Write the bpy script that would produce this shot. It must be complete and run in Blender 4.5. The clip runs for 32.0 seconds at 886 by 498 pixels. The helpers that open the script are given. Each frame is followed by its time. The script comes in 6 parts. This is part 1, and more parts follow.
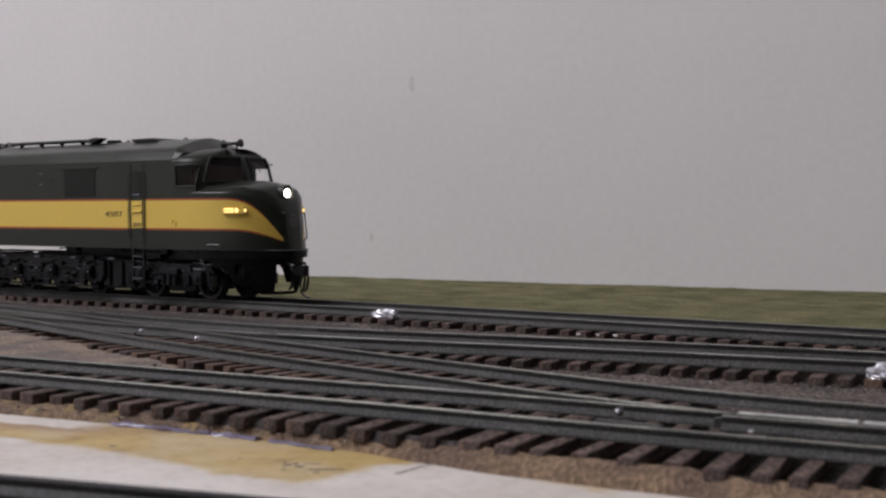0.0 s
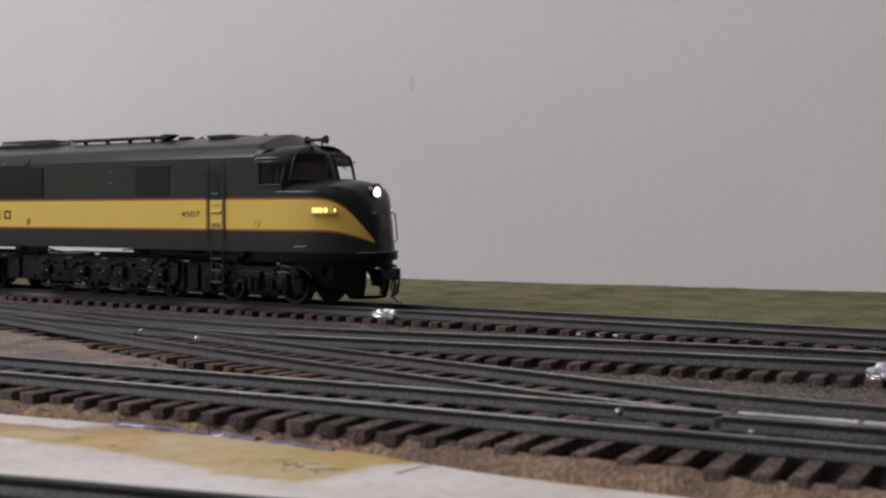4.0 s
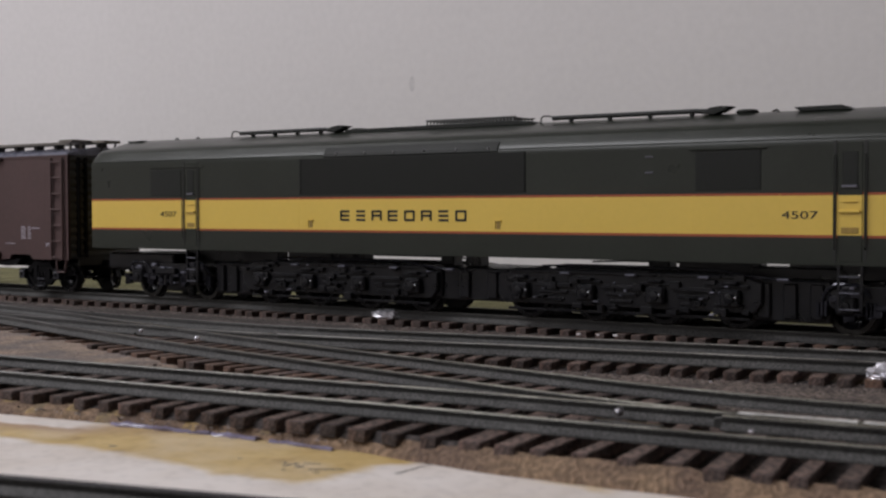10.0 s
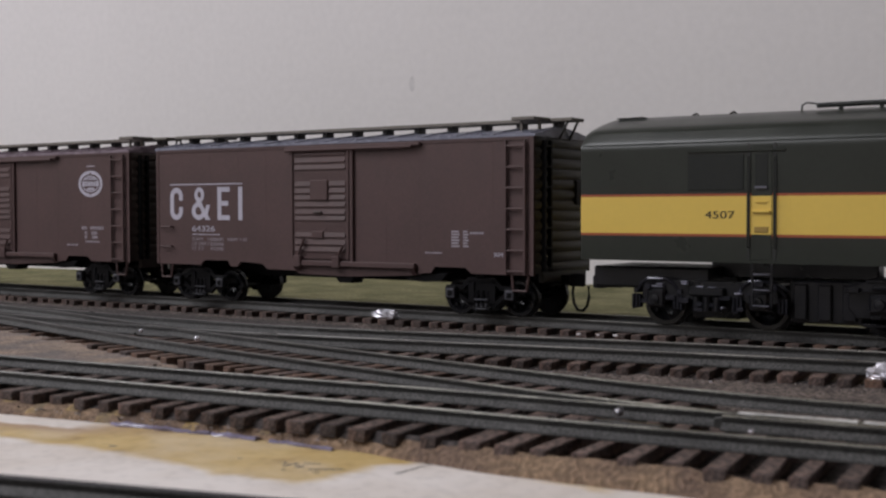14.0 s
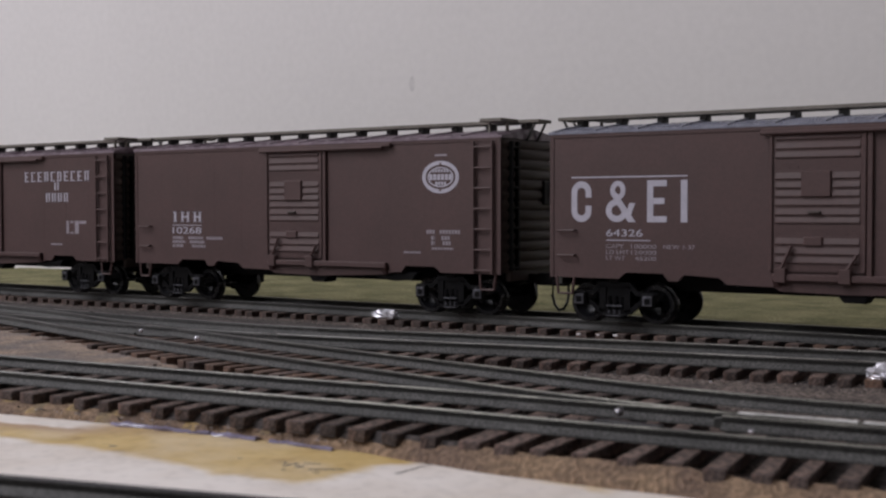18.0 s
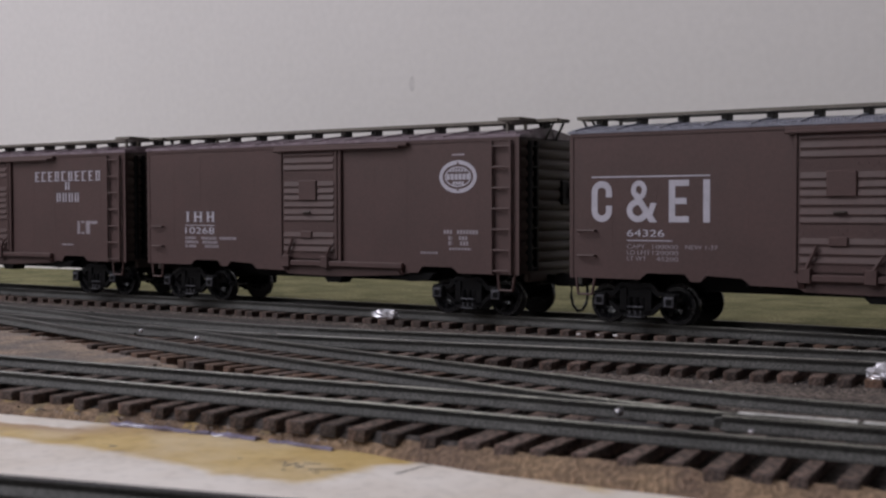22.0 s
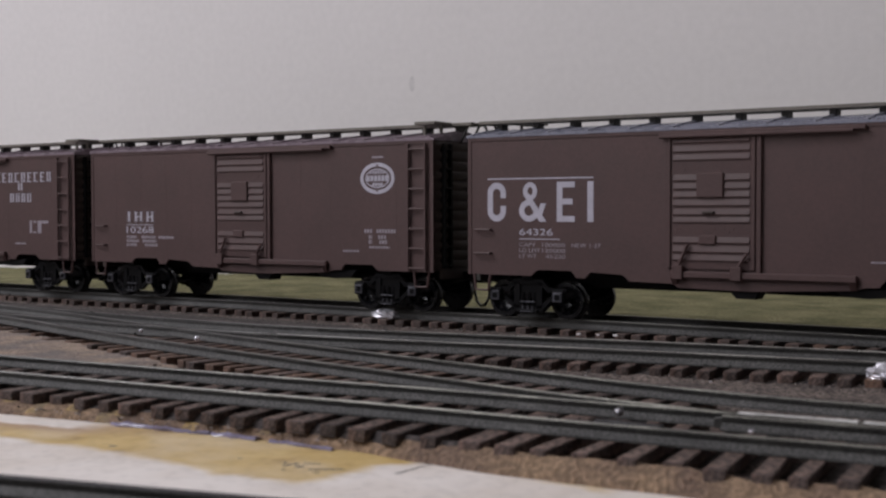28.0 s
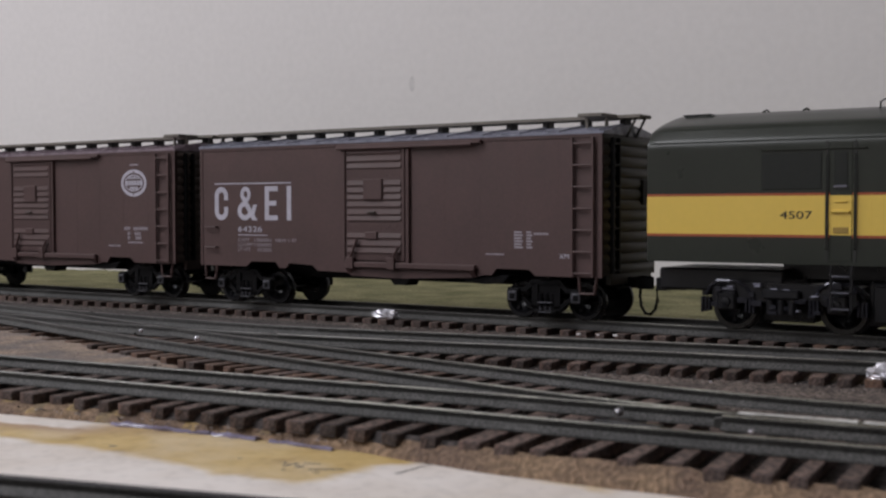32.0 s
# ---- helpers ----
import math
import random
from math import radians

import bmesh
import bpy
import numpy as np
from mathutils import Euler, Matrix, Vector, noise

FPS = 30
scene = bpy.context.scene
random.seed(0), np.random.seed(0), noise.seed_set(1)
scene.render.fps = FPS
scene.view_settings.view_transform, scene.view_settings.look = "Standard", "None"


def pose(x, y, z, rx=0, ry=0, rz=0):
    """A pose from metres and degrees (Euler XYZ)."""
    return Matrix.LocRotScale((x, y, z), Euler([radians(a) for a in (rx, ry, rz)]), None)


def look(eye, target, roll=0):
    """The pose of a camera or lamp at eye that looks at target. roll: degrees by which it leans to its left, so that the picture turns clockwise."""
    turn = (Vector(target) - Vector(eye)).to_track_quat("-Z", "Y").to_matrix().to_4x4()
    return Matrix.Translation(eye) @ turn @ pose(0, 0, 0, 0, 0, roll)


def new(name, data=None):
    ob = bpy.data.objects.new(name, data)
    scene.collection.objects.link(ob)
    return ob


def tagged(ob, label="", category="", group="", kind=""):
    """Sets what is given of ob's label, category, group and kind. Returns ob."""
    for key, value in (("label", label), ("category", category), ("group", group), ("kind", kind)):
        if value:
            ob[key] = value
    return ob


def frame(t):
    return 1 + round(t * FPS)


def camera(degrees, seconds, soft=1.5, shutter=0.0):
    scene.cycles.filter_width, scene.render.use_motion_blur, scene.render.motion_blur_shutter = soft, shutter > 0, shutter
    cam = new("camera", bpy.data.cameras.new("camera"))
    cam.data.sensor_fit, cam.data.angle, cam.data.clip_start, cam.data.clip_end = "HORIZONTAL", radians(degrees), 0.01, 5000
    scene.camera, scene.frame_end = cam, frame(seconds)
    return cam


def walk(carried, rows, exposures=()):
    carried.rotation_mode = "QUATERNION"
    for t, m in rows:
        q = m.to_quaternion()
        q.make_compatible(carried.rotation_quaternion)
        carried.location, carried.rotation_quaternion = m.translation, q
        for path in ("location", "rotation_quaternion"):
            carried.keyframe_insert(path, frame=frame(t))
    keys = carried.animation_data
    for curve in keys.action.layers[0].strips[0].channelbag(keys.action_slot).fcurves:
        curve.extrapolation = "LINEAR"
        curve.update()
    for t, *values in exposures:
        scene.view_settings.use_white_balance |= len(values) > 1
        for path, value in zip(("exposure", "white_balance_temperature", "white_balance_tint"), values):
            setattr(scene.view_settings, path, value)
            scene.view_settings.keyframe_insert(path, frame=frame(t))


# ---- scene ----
# Lengths below are in millimetres of the model railway (1:87); MM turns them into metres.
# x runs along the main track, y towards the backdrop, z = 0 is the top of the rails.
MM = 0.001

# ---- camera ----
cam = camera(40.12, 32.0, soft=2.35)
# close up to a small scene: the train is in focus, the nearest track is not
cam.data.dof.use_dof, cam.data.dof.focus_distance, cam.data.dof.aperture_fstop = True, 0.33, 60.0
EYE = Vector((0.0, -294.63, 29.34)) * MM
YAW, DIP = radians(-33.866), radians(1.90)
AIM = EYE + Vector((math.sin(YAW) * math.cos(DIP), math.cos(YAW) * math.cos(DIP), -math.sin(DIP)))
walk(cam, [(0.0, look(EYE, AIM, -0.108)), (32.0, look(EYE, AIM, -0.108))],
     [(0.0, -0.03, 6440, 12), (2.0, -0.02, 6360, 12), (4.0, 0.02, 6420, 12), (7.0, 0.04, 6500, 10), (8.5, 0.04, 6500, 10), (10.0, -0.06, 6500, 11), (12.0, -0.03, 6480, 11), (14.0, 0.03, 6450, 11), (17.5, 0.02, 6420, 12),
      (20.0, -0.05, 6400, 12), (25.0, -0.05, 6400, 12), (28.0, 0.02, 6420, 12), (29.0, 0.02, 6450, 11), (32.0, 0.02, 6450, 10)])

# ---- light: fluorescent tubes under the ceiling of the train room ----
world = bpy.data.worlds.new("room_air")
world.use_nodes = True
world.node_tree.nodes["Background"].inputs[0].default_value = (0.9, 0.93, 1.0, 1)
world.node_tree.nodes["Background"].inputs[1].default_value = 0.02
scene.world = world


def tube_lamp(name, x, y, z, length, width, watts, colour=(1.0, 0.97, 0.96)):
    data = bpy.data.lights.new(name, "AREA")
    data.shape, data.size, data.size_y, data.energy, data.color = "RECTANGLE", length, width, watts, colour
    ob = new(name, data)
    ob.matrix_world = pose(x, y, z)
    return ob


tube_lamp("tube_lamp_over_layout", -1.05, -0.95, 1.2, 1.0, 0.8, 22.8, (0.96, 0.955, 1.0))
tube_lamp("tube_lamp_over_aisle", -1.3, -2.5, 1.30, 1.2, 0.12, 31, (0.96, 0.955, 1.0))


# ---- materials ----
def material(name, colour, rough=0.6, metal=0.0, vary=0.25, scale=400.0, fine=2500.0, bump=0.15, depth=0.0002,
             second=None, coat=0.0, per_object=0.0, spec=0.5, patch=0.5, grit=0.0, drip=1.0):
    """A painted or natural surface: two sizes of variation in colour, a bump, some change of gloss."""
    m = bpy.data.materials.new(name)
    m.use_nodes = True
    n, l = m.node_tree.nodes, m.node_tree.links
    p = n["Principled BSDF"]
    p.inputs["Metallic"].default_value = metal
    p.inputs["Coat Weight"].default_value = coat
    p.inputs["Specular IOR Level"].default_value = spec
    tc = n.new("ShaderNodeTexCoord")
    big, small = n.new("ShaderNodeTexNoise"), n.new("ShaderNodeTexNoise")
    for tex, s, d in ((big, scale, 4.0), (small, fine, 3.0)):
        tex.inputs["Scale"].default_value, tex.inputs["Detail"].default_value = s, d
        if drip != 1.0:
            flow = n.new("ShaderNodeMapping")
            flow.inputs["Scale"].default_value = (1, 1, drip)
            l.new(tc.outputs["Object"], flow.inputs["Vector"])
            l.new(flow.outputs["Vector"], tex.inputs["Vector"])
        else:
            l.new(tc.outputs["Object"], tex.inputs["Vector"])
    ramp = n.new("ShaderNodeValToRGB")
    other = second or tuple(c * (1 - vary) for c in colour)
    ramp.color_ramp.elements[0].position, ramp.color_ramp.elements[1].position = patch - 0.14, patch + 0.14
    ramp.color_ramp.elements[0].color, ramp.color_ramp.elements[1].color = (*other, 1), (*colour, 1)
    l.new(big.outputs["Fac"], ramp.inputs["Fac"])
    mix = n.new("ShaderNodeMix")
    mix.data_type, mix.blend_type = "RGBA", "MULTIPLY"
    mix.inputs["Factor"].default_value = min(1.0, vary * 1.6)
    l.new(ramp.outputs["Color"], mix.inputs["A"])
    grain = n.new("ShaderNodeMapRange")
    grain.inputs["From Min"].default_value, grain.inputs["From Max"].default_value = 0.3, 0.7
    grain.inputs["To Min"].default_value, grain.inputs["To Max"].default_value = 0.45, 1.25
    if grit:
        grain.inputs["From Min"].default_value, grain.inputs["From Max"].default_value = 0.41, 0.62
        grain.inputs["To Min"].default_value, grain.inputs["To Max"].default_value = 1 - grit, 1 + grit
    l.new(small.outputs["Fac"], grain.inputs["Value"])
    l.new(grain.outputs["Result"], mix.inputs["B"])
    out = mix.outputs["Result"]
    if per_object:
        info, hsv = n.new("ShaderNodeObjectInfo"), n.new("ShaderNodeHueSaturation")
        rng = n.new("ShaderNodeMapRange")
        rng.inputs["To Min"].default_value, rng.inputs["To Max"].default_value = 1 - per_object, 1 + per_object
        l.new(info.outputs["Random"], rng.inputs["Value"])
        l.new(rng.outputs["Result"], hsv.inputs["Value"])
        l.new(out, hsv.inputs["Color"])
        out = hsv.outputs["Color"]
    l.new(out, p.inputs["Base Color"])
    gl = n.new("ShaderNodeMapRange")
    gl.inputs["To Min"].default_value, gl.inputs["To Max"].default_value = max(0.03, rough - 0.1), min(1.0, rough + 0.1)
    l.new(big.outputs["Fac"], gl.inputs["Value"])
    l.new(gl.outputs["Result"], p.inputs["Roughness"])
    if bump:
        b = n.new("ShaderNodeBump")
        b.inputs["Strength"].default_value, b.inputs["Distance"].default_value = bump, depth
        l.new(small.outputs["Fac"], b.inputs["Height"])
        l.new(b.outputs["Normal"], p.inputs["Normal"])
    return m


def glowing(name, colour, strength):
    m = bpy.data.materials.new(name)
    m.use_nodes = True
    p = m.node_tree.nodes["Principled BSDF"]
    p.inputs["Base Color"].default_value = (*colour, 1)
    p.inputs["Emission Color"].default_value = (*colour, 1)
    p.inputs["Emission Strength"].default_value = strength
    return m


def glass(name, colour=(1, 1, 1), rough=0.02):
    m = bpy.data.materials.new(name)
    m.use_nodes = True
    p = m.node_tree.nodes["Principled BSDF"]
    p.inputs["Base Color"].default_value = (*colour, 1)
    p.inputs["Roughness"].default_value = rough
    p.inputs["Transmission Weight"].default_value = 1.0
    p.inputs["IOR"].default_value = 1.01
    p.inputs["Coat Weight"].default_value, p.inputs["Coat IOR"].default_value, p.inputs["Coat Roughness"].default_value = 0.5, 1.4, 0.06
    return m


M_GREEN = material("dark_green_enamel", (0.0205, 0.0248, 0.0185), 0.31, vary=0.12, scale=60, fine=900, bump=0.02, spec=0.36)
M_BEAD = material("satin_green_bead", (0.03, 0.035, 0.03), 0.5, vary=0.15, scale=60, fine=900, bump=0.02, spec=0.16)
# Pale colour for glints painted onto the truck castings.
M_GLINT = material("painted_metal_glints", (0.42, 0.42, 0.52), 0.3, metal=0.3, vary=0.3, scale=600, fine=2500, bump=0.05)
M_SHINY = material("oily_black_metal", (0.05, 0.05, 0.062), 0.14, metal=0.5, vary=0.3, scale=300, fine=1500, bump=0.08)
M_GRILLE = material("dark_grille_paint", (0.012, 0.014, 0.0115), 0.55, vary=0.15, scale=80, fine=900, bump=0.05, spec=0.3)
M_YELLOW = material("yellow_enamel", (0.75, 0.525, 0.10), 0.36, vary=0.025, scale=50, fine=900, bump=0.02)
M_RED = material("orange_red_stripe_paint", (0.36, 0.075, 0.025), 0.4, vary=0.1, scale=60, fine=900, bump=0.0)
M_BLACK = material("black_lettering_paint", (0.012, 0.013, 0.011), 0.5, vary=0.1, bump=0.0)
M_CHASSIS = material("black_cast_metal", (0.009, 0.009, 0.0115), 0.3, vary=0.3, scale=200, fine=1500, bump=0.1, spec=0.4)
M_WHEEL = material("blackened_wheel_metal", (0.013, 0.013, 0.016), 0.28, metal=0.3, vary=0.3, scale=300, fine=1500, bump=0.05)
M_STEELY = material("bare_steel", (0.32, 0.32, 0.34), 0.3, metal=0.9, vary=0.2, scale=500, fine=2500, bump=0.05)
M_RAILBRIGHT = material("bare_rail_with_pale_gleam", (0.86, 0.86, 0.84), 0.3, metal=0.1, vary=0.35, scale=160, fine=1500, bump=0.1)
M_BROWN = material("boxcar_brown_paint", (0.078, 0.0418, 0.0402), 0.58, vary=0.14, scale=70, fine=1400, bump=0.06)
M_ROOF = material("grey_brown_roof_paint", (0.25, 0.195, 0.23), 0.28, vary=0.2, scale=120, fine=1400, bump=0.08)
M_ROOFGREY = material("blue_grey_roof_paint", (0.235, 0.242, 0.305), 0.28, vary=0.2, scale=120, fine=1400, bump=0.08)
M_WALK = material("dull_olive_grey_walk_paint", (0.17, 0.152, 0.13), 0.6, vary=0.2, scale=120, fine=1400, bump=0.08)
# Near-black tone paints in the shade under the roof walk.
M_SADDLE = material("shaded_walk_bracket_paint", (0.03, 0.028, 0.026), 0.6, vary=0.2, scale=120, fine=1400, bump=0.08)
M_ENDGREY = material("dark_grey_end_paint", (0.05, 0.048, 0.041), 0.55, vary=0.2, scale=120, fine=1400, bump=0.06)
# Side brown made darker to paint in the shade on the ends.
M_ENDBROWN = material("shaded_brown_paint", (0.062, 0.044, 0.039), 0.6, vary=0.2, scale=120, fine=1400, bump=0.06)
M_GRATE = material("grey_grating_metal", (0.12, 0.125, 0.12), 0.45, vary=0.3, scale=200, fine=1500, bump=0.05)
M_PORT = material("ochre_hole_shade_and_digits", (0.36, 0.235, 0.05), 0.6, vary=0.2, scale=200, fine=1500, bump=0.0)
M_UNDER = material("black_underframe_plastic", (0.0055, 0.0052, 0.0062), 0.5, vary=0.3, scale=200, fine=1500, bump=0.1, spec=0.12)
M_WHITE = material("pale_lettering_ink", (0.50, 0.48, 0.56), 0.7, vary=0.12, scale=300, fine=2000, bump=0.0)
M_FAINT = material("thin_pale_lettering_ink", (0.34, 0.30, 0.34), 0.7, vary=0.2, scale=600, fine=3000, bump=0.0)
M_DARKINK = material("brown_gaps_in_emblem", (0.13, 0.09, 0.09), 0.7, vary=0.1, bump=0.0)
M_LID = material("worn_grey_axle_lid", (0.105, 0.105, 0.125), 0.35, vary=0.5, scale=700, fine=2500, bump=0.15)
M_RIM = material("dull_nickel_wheel_rim", (0.06, 0.058, 0.054), 0.3, metal=0.6, vary=0.3, scale=300, fine=1500, bump=0.05)
# Cork tone darkened to paint in the shade between the ties.
M_CORKDARK = material("cork_dark_with_tie_shade", (0.062, 0.05, 0.047), 0.9, vary=0.5, scale=160, fine=1100, grit=0.7, bump=0.9, depth=0.0008,
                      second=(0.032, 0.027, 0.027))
# Grey metal parts; also colours highlights painted on the trucks and pilot.
M_JOURNAL = material("pale_grey_metal_and_glints", (0.15, 0.15, 0.185), 0.35, vary=0.3, scale=500, bump=0.1)
M_RAIL = material("weathered_rail", (0.040, 0.0395, 0.0365), 0.5, metal=0.2, vary=0.5, scale=70, fine=2600, grit=0.5, bump=0.35,
                  second=(0.024, 0.0238, 0.0222))
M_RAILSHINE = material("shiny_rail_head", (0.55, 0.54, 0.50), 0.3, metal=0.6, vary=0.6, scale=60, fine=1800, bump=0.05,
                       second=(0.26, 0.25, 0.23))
# Foot is dusty; its paler tone than the sides also paints in light.
M_RAILDUST = material("dusty_lit_rail_foot", (0.072, 0.0705, 0.068), 0.7, vary=0.6, scale=70, fine=2600, grit=0.5, bump=0.35,
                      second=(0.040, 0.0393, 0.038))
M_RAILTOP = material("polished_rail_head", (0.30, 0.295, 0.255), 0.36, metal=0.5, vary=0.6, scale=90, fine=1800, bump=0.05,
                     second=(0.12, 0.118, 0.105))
M_RAILDARK = material("dark_front_rail_head", (0.022, 0.018, 0.022), 0.6, metal=0.1, vary=0.5, scale=120, fine=1800, bump=0.2)
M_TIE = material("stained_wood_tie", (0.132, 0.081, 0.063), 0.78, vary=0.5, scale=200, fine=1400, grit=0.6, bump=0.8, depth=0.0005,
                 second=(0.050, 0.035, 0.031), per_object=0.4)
# Tops are dusty; their lighter colour also paints in light from above.
M_TIETOP = material("dusty_lit_tie_top", (0.205, 0.14, 0.114), 0.82, vary=0.6, scale=190, fine=1300, grit=0.55, bump=0.8, depth=0.0005,
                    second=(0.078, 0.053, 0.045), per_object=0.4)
M_SAND = material("tan_sand_and_glue", (0.31, 0.235, 0.18), 0.9, vary=0.35, scale=110, fine=1200, grit=0.45, bump=0.8, depth=0.0006,
                  second=(0.165, 0.14, 0.13))
M_TIERED = material("reddish_wood_tie", (0.15, 0.088, 0.060), 0.75, vary=0.4, scale=260, fine=1600, grit=0.45, bump=0.5, depth=0.0004,
                    second=(0.075, 0.045, 0.034), per_object=0.3)
M_CORK = material("cork_and_ballast", (0.172, 0.138, 0.12), 0.9, vary=0.6, scale=130, fine=950, grit=0.7, bump=0.9, depth=0.0008,
                  second=(0.078, 0.062, 0.056))
M_CORKEDGE = material("brown_cork_edge", (0.275, 0.188, 0.120), 0.9, vary=0.45, scale=110, fine=1500, grit=0.4, bump=0.8, depth=0.0008,
                      second=(0.16, 0.106, 0.076), drip=0.35)
M_OCHRE = material("ochre_dried_glue", (0.33, 0.225, 0.09), 0.7, vary=0.4, scale=260, fine=1300, grit=0.3, bump=0.4, depth=0.0006,
                   second=(0.16, 0.115, 0.07), drip=0.4)
M_STONE = material("loose_ballast_grains", (0.30, 0.25, 0.22), 0.85, vary=0.4, scale=200, fine=1500, bump=0.3, per_object=0.2,
                   second=(0.12, 0.10, 0.095))
_n, _l = M_STONE.node_tree.nodes, M_STONE.node_tree.links
_geo, _tone = _n.new("ShaderNodeNewGeometry"), _n.new("ShaderNodeValToRGB")
_tone.color_ramp.elements[0].color, _tone.color_ramp.elements[1].color = (0.045, 0.036, 0.034, 1), (0.40, 0.35, 0.32, 1)
_mid = _tone.color_ramp.elements.new(0.6)
_mid.color = (0.15, 0.115, 0.1, 1)
_l.new(_geo.outputs["Random Per Island"], _tone.inputs["Fac"])
_l.new(_tone.outputs["Color"], _n["Principled BSDF"].inputs["Base Color"])
# Rail heads go from a dull to a brighter tone along x.
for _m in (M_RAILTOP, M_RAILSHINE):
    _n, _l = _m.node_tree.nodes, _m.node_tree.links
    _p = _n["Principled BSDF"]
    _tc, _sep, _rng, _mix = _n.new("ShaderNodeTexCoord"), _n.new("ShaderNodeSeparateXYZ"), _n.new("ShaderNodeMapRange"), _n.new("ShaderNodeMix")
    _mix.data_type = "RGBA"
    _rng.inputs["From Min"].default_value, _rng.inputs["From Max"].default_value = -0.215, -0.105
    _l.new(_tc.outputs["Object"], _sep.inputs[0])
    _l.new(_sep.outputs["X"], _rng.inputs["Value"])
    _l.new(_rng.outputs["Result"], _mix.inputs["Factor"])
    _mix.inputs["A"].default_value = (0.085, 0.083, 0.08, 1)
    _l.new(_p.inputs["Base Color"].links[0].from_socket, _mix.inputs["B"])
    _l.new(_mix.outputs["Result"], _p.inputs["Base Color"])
M_DUST = material("dusty_grey_ballast", (0.105, 0.09, 0.083), 0.9, vary=0.55, scale=130, fine=1100, grit=0.7, bump=0.9, depth=0.0008,
                  second=(0.055, 0.047, 0.045))
M_GRASS = material("green_grass_mat", (0.235, 0.22, 0.12), 0.95, vary=0.4, scale=70, fine=900, grit=0.35, bump=0.8, depth=0.001,
                   second=(0.132, 0.13, 0.066), spec=0.1)
M_WALL = material("matt_wall_paint", (0.78, 0.755, 0.755), 0.85, vary=0.035, scale=9, fine=300, bump=0.04, spec=0.2)
M_ROOMWALL = material("tan_room_wall_paint", (0.56, 0.53, 0.50), 0.85, vary=0.06, scale=6, fine=200, bump=0.04, spec=0.2)
M_SMUDGE = material("grey_smudge", (0.715, 0.692, 0.695), 0.9, vary=0.12, scale=400, fine=900, bump=0.0)
M_FLOOR = material("grey_room_floor", (0.40, 0.375, 0.35), 0.7, vary=0.2, scale=5, fine=60, bump=0.05)
M_PUTTY = material("glossy_clear_glue", (0.25, 0.23, 0.34), 0.14, vary=0.2, scale=600, fine=1500, bump=0.3)
M_FOIL = material("crumpled_bright_metal", (0.88, 0.88, 0.95), 0.22, metal=0.55, vary=0.2, scale=500, fine=1500, bump=0.4, depth=0.0004)
M_PENCIL = material("pencil_grey", (0.20, 0.19, 0.18), 0.8, vary=0.3, scale=900, bump=0.0)
M_LAMP = glowing("lit_headlight", (1.0, 0.93, 0.80), 8.0)
M_MARKER = glowing("lit_number_board", (1.0, 0.70, 0.24), 1.9)
M_GLASS = glass("clear_window_plastic")
M_CREW = material("brown_seat_plastic", (0.14, 0.075, 0.06), 0.7, vary=0.2)
M_CABIN = material("grey_brown_cab_lining", (0.17, 0.14, 0.125), 0.7, vary=0.2, scale=200, fine=1500, bump=0.05)
M_EMBLEM = material("grey_nose_emblem", (0.12, 0.115, 0.13), 0.45, vary=0.3, scale=500, fine=2000, bump=0.05)


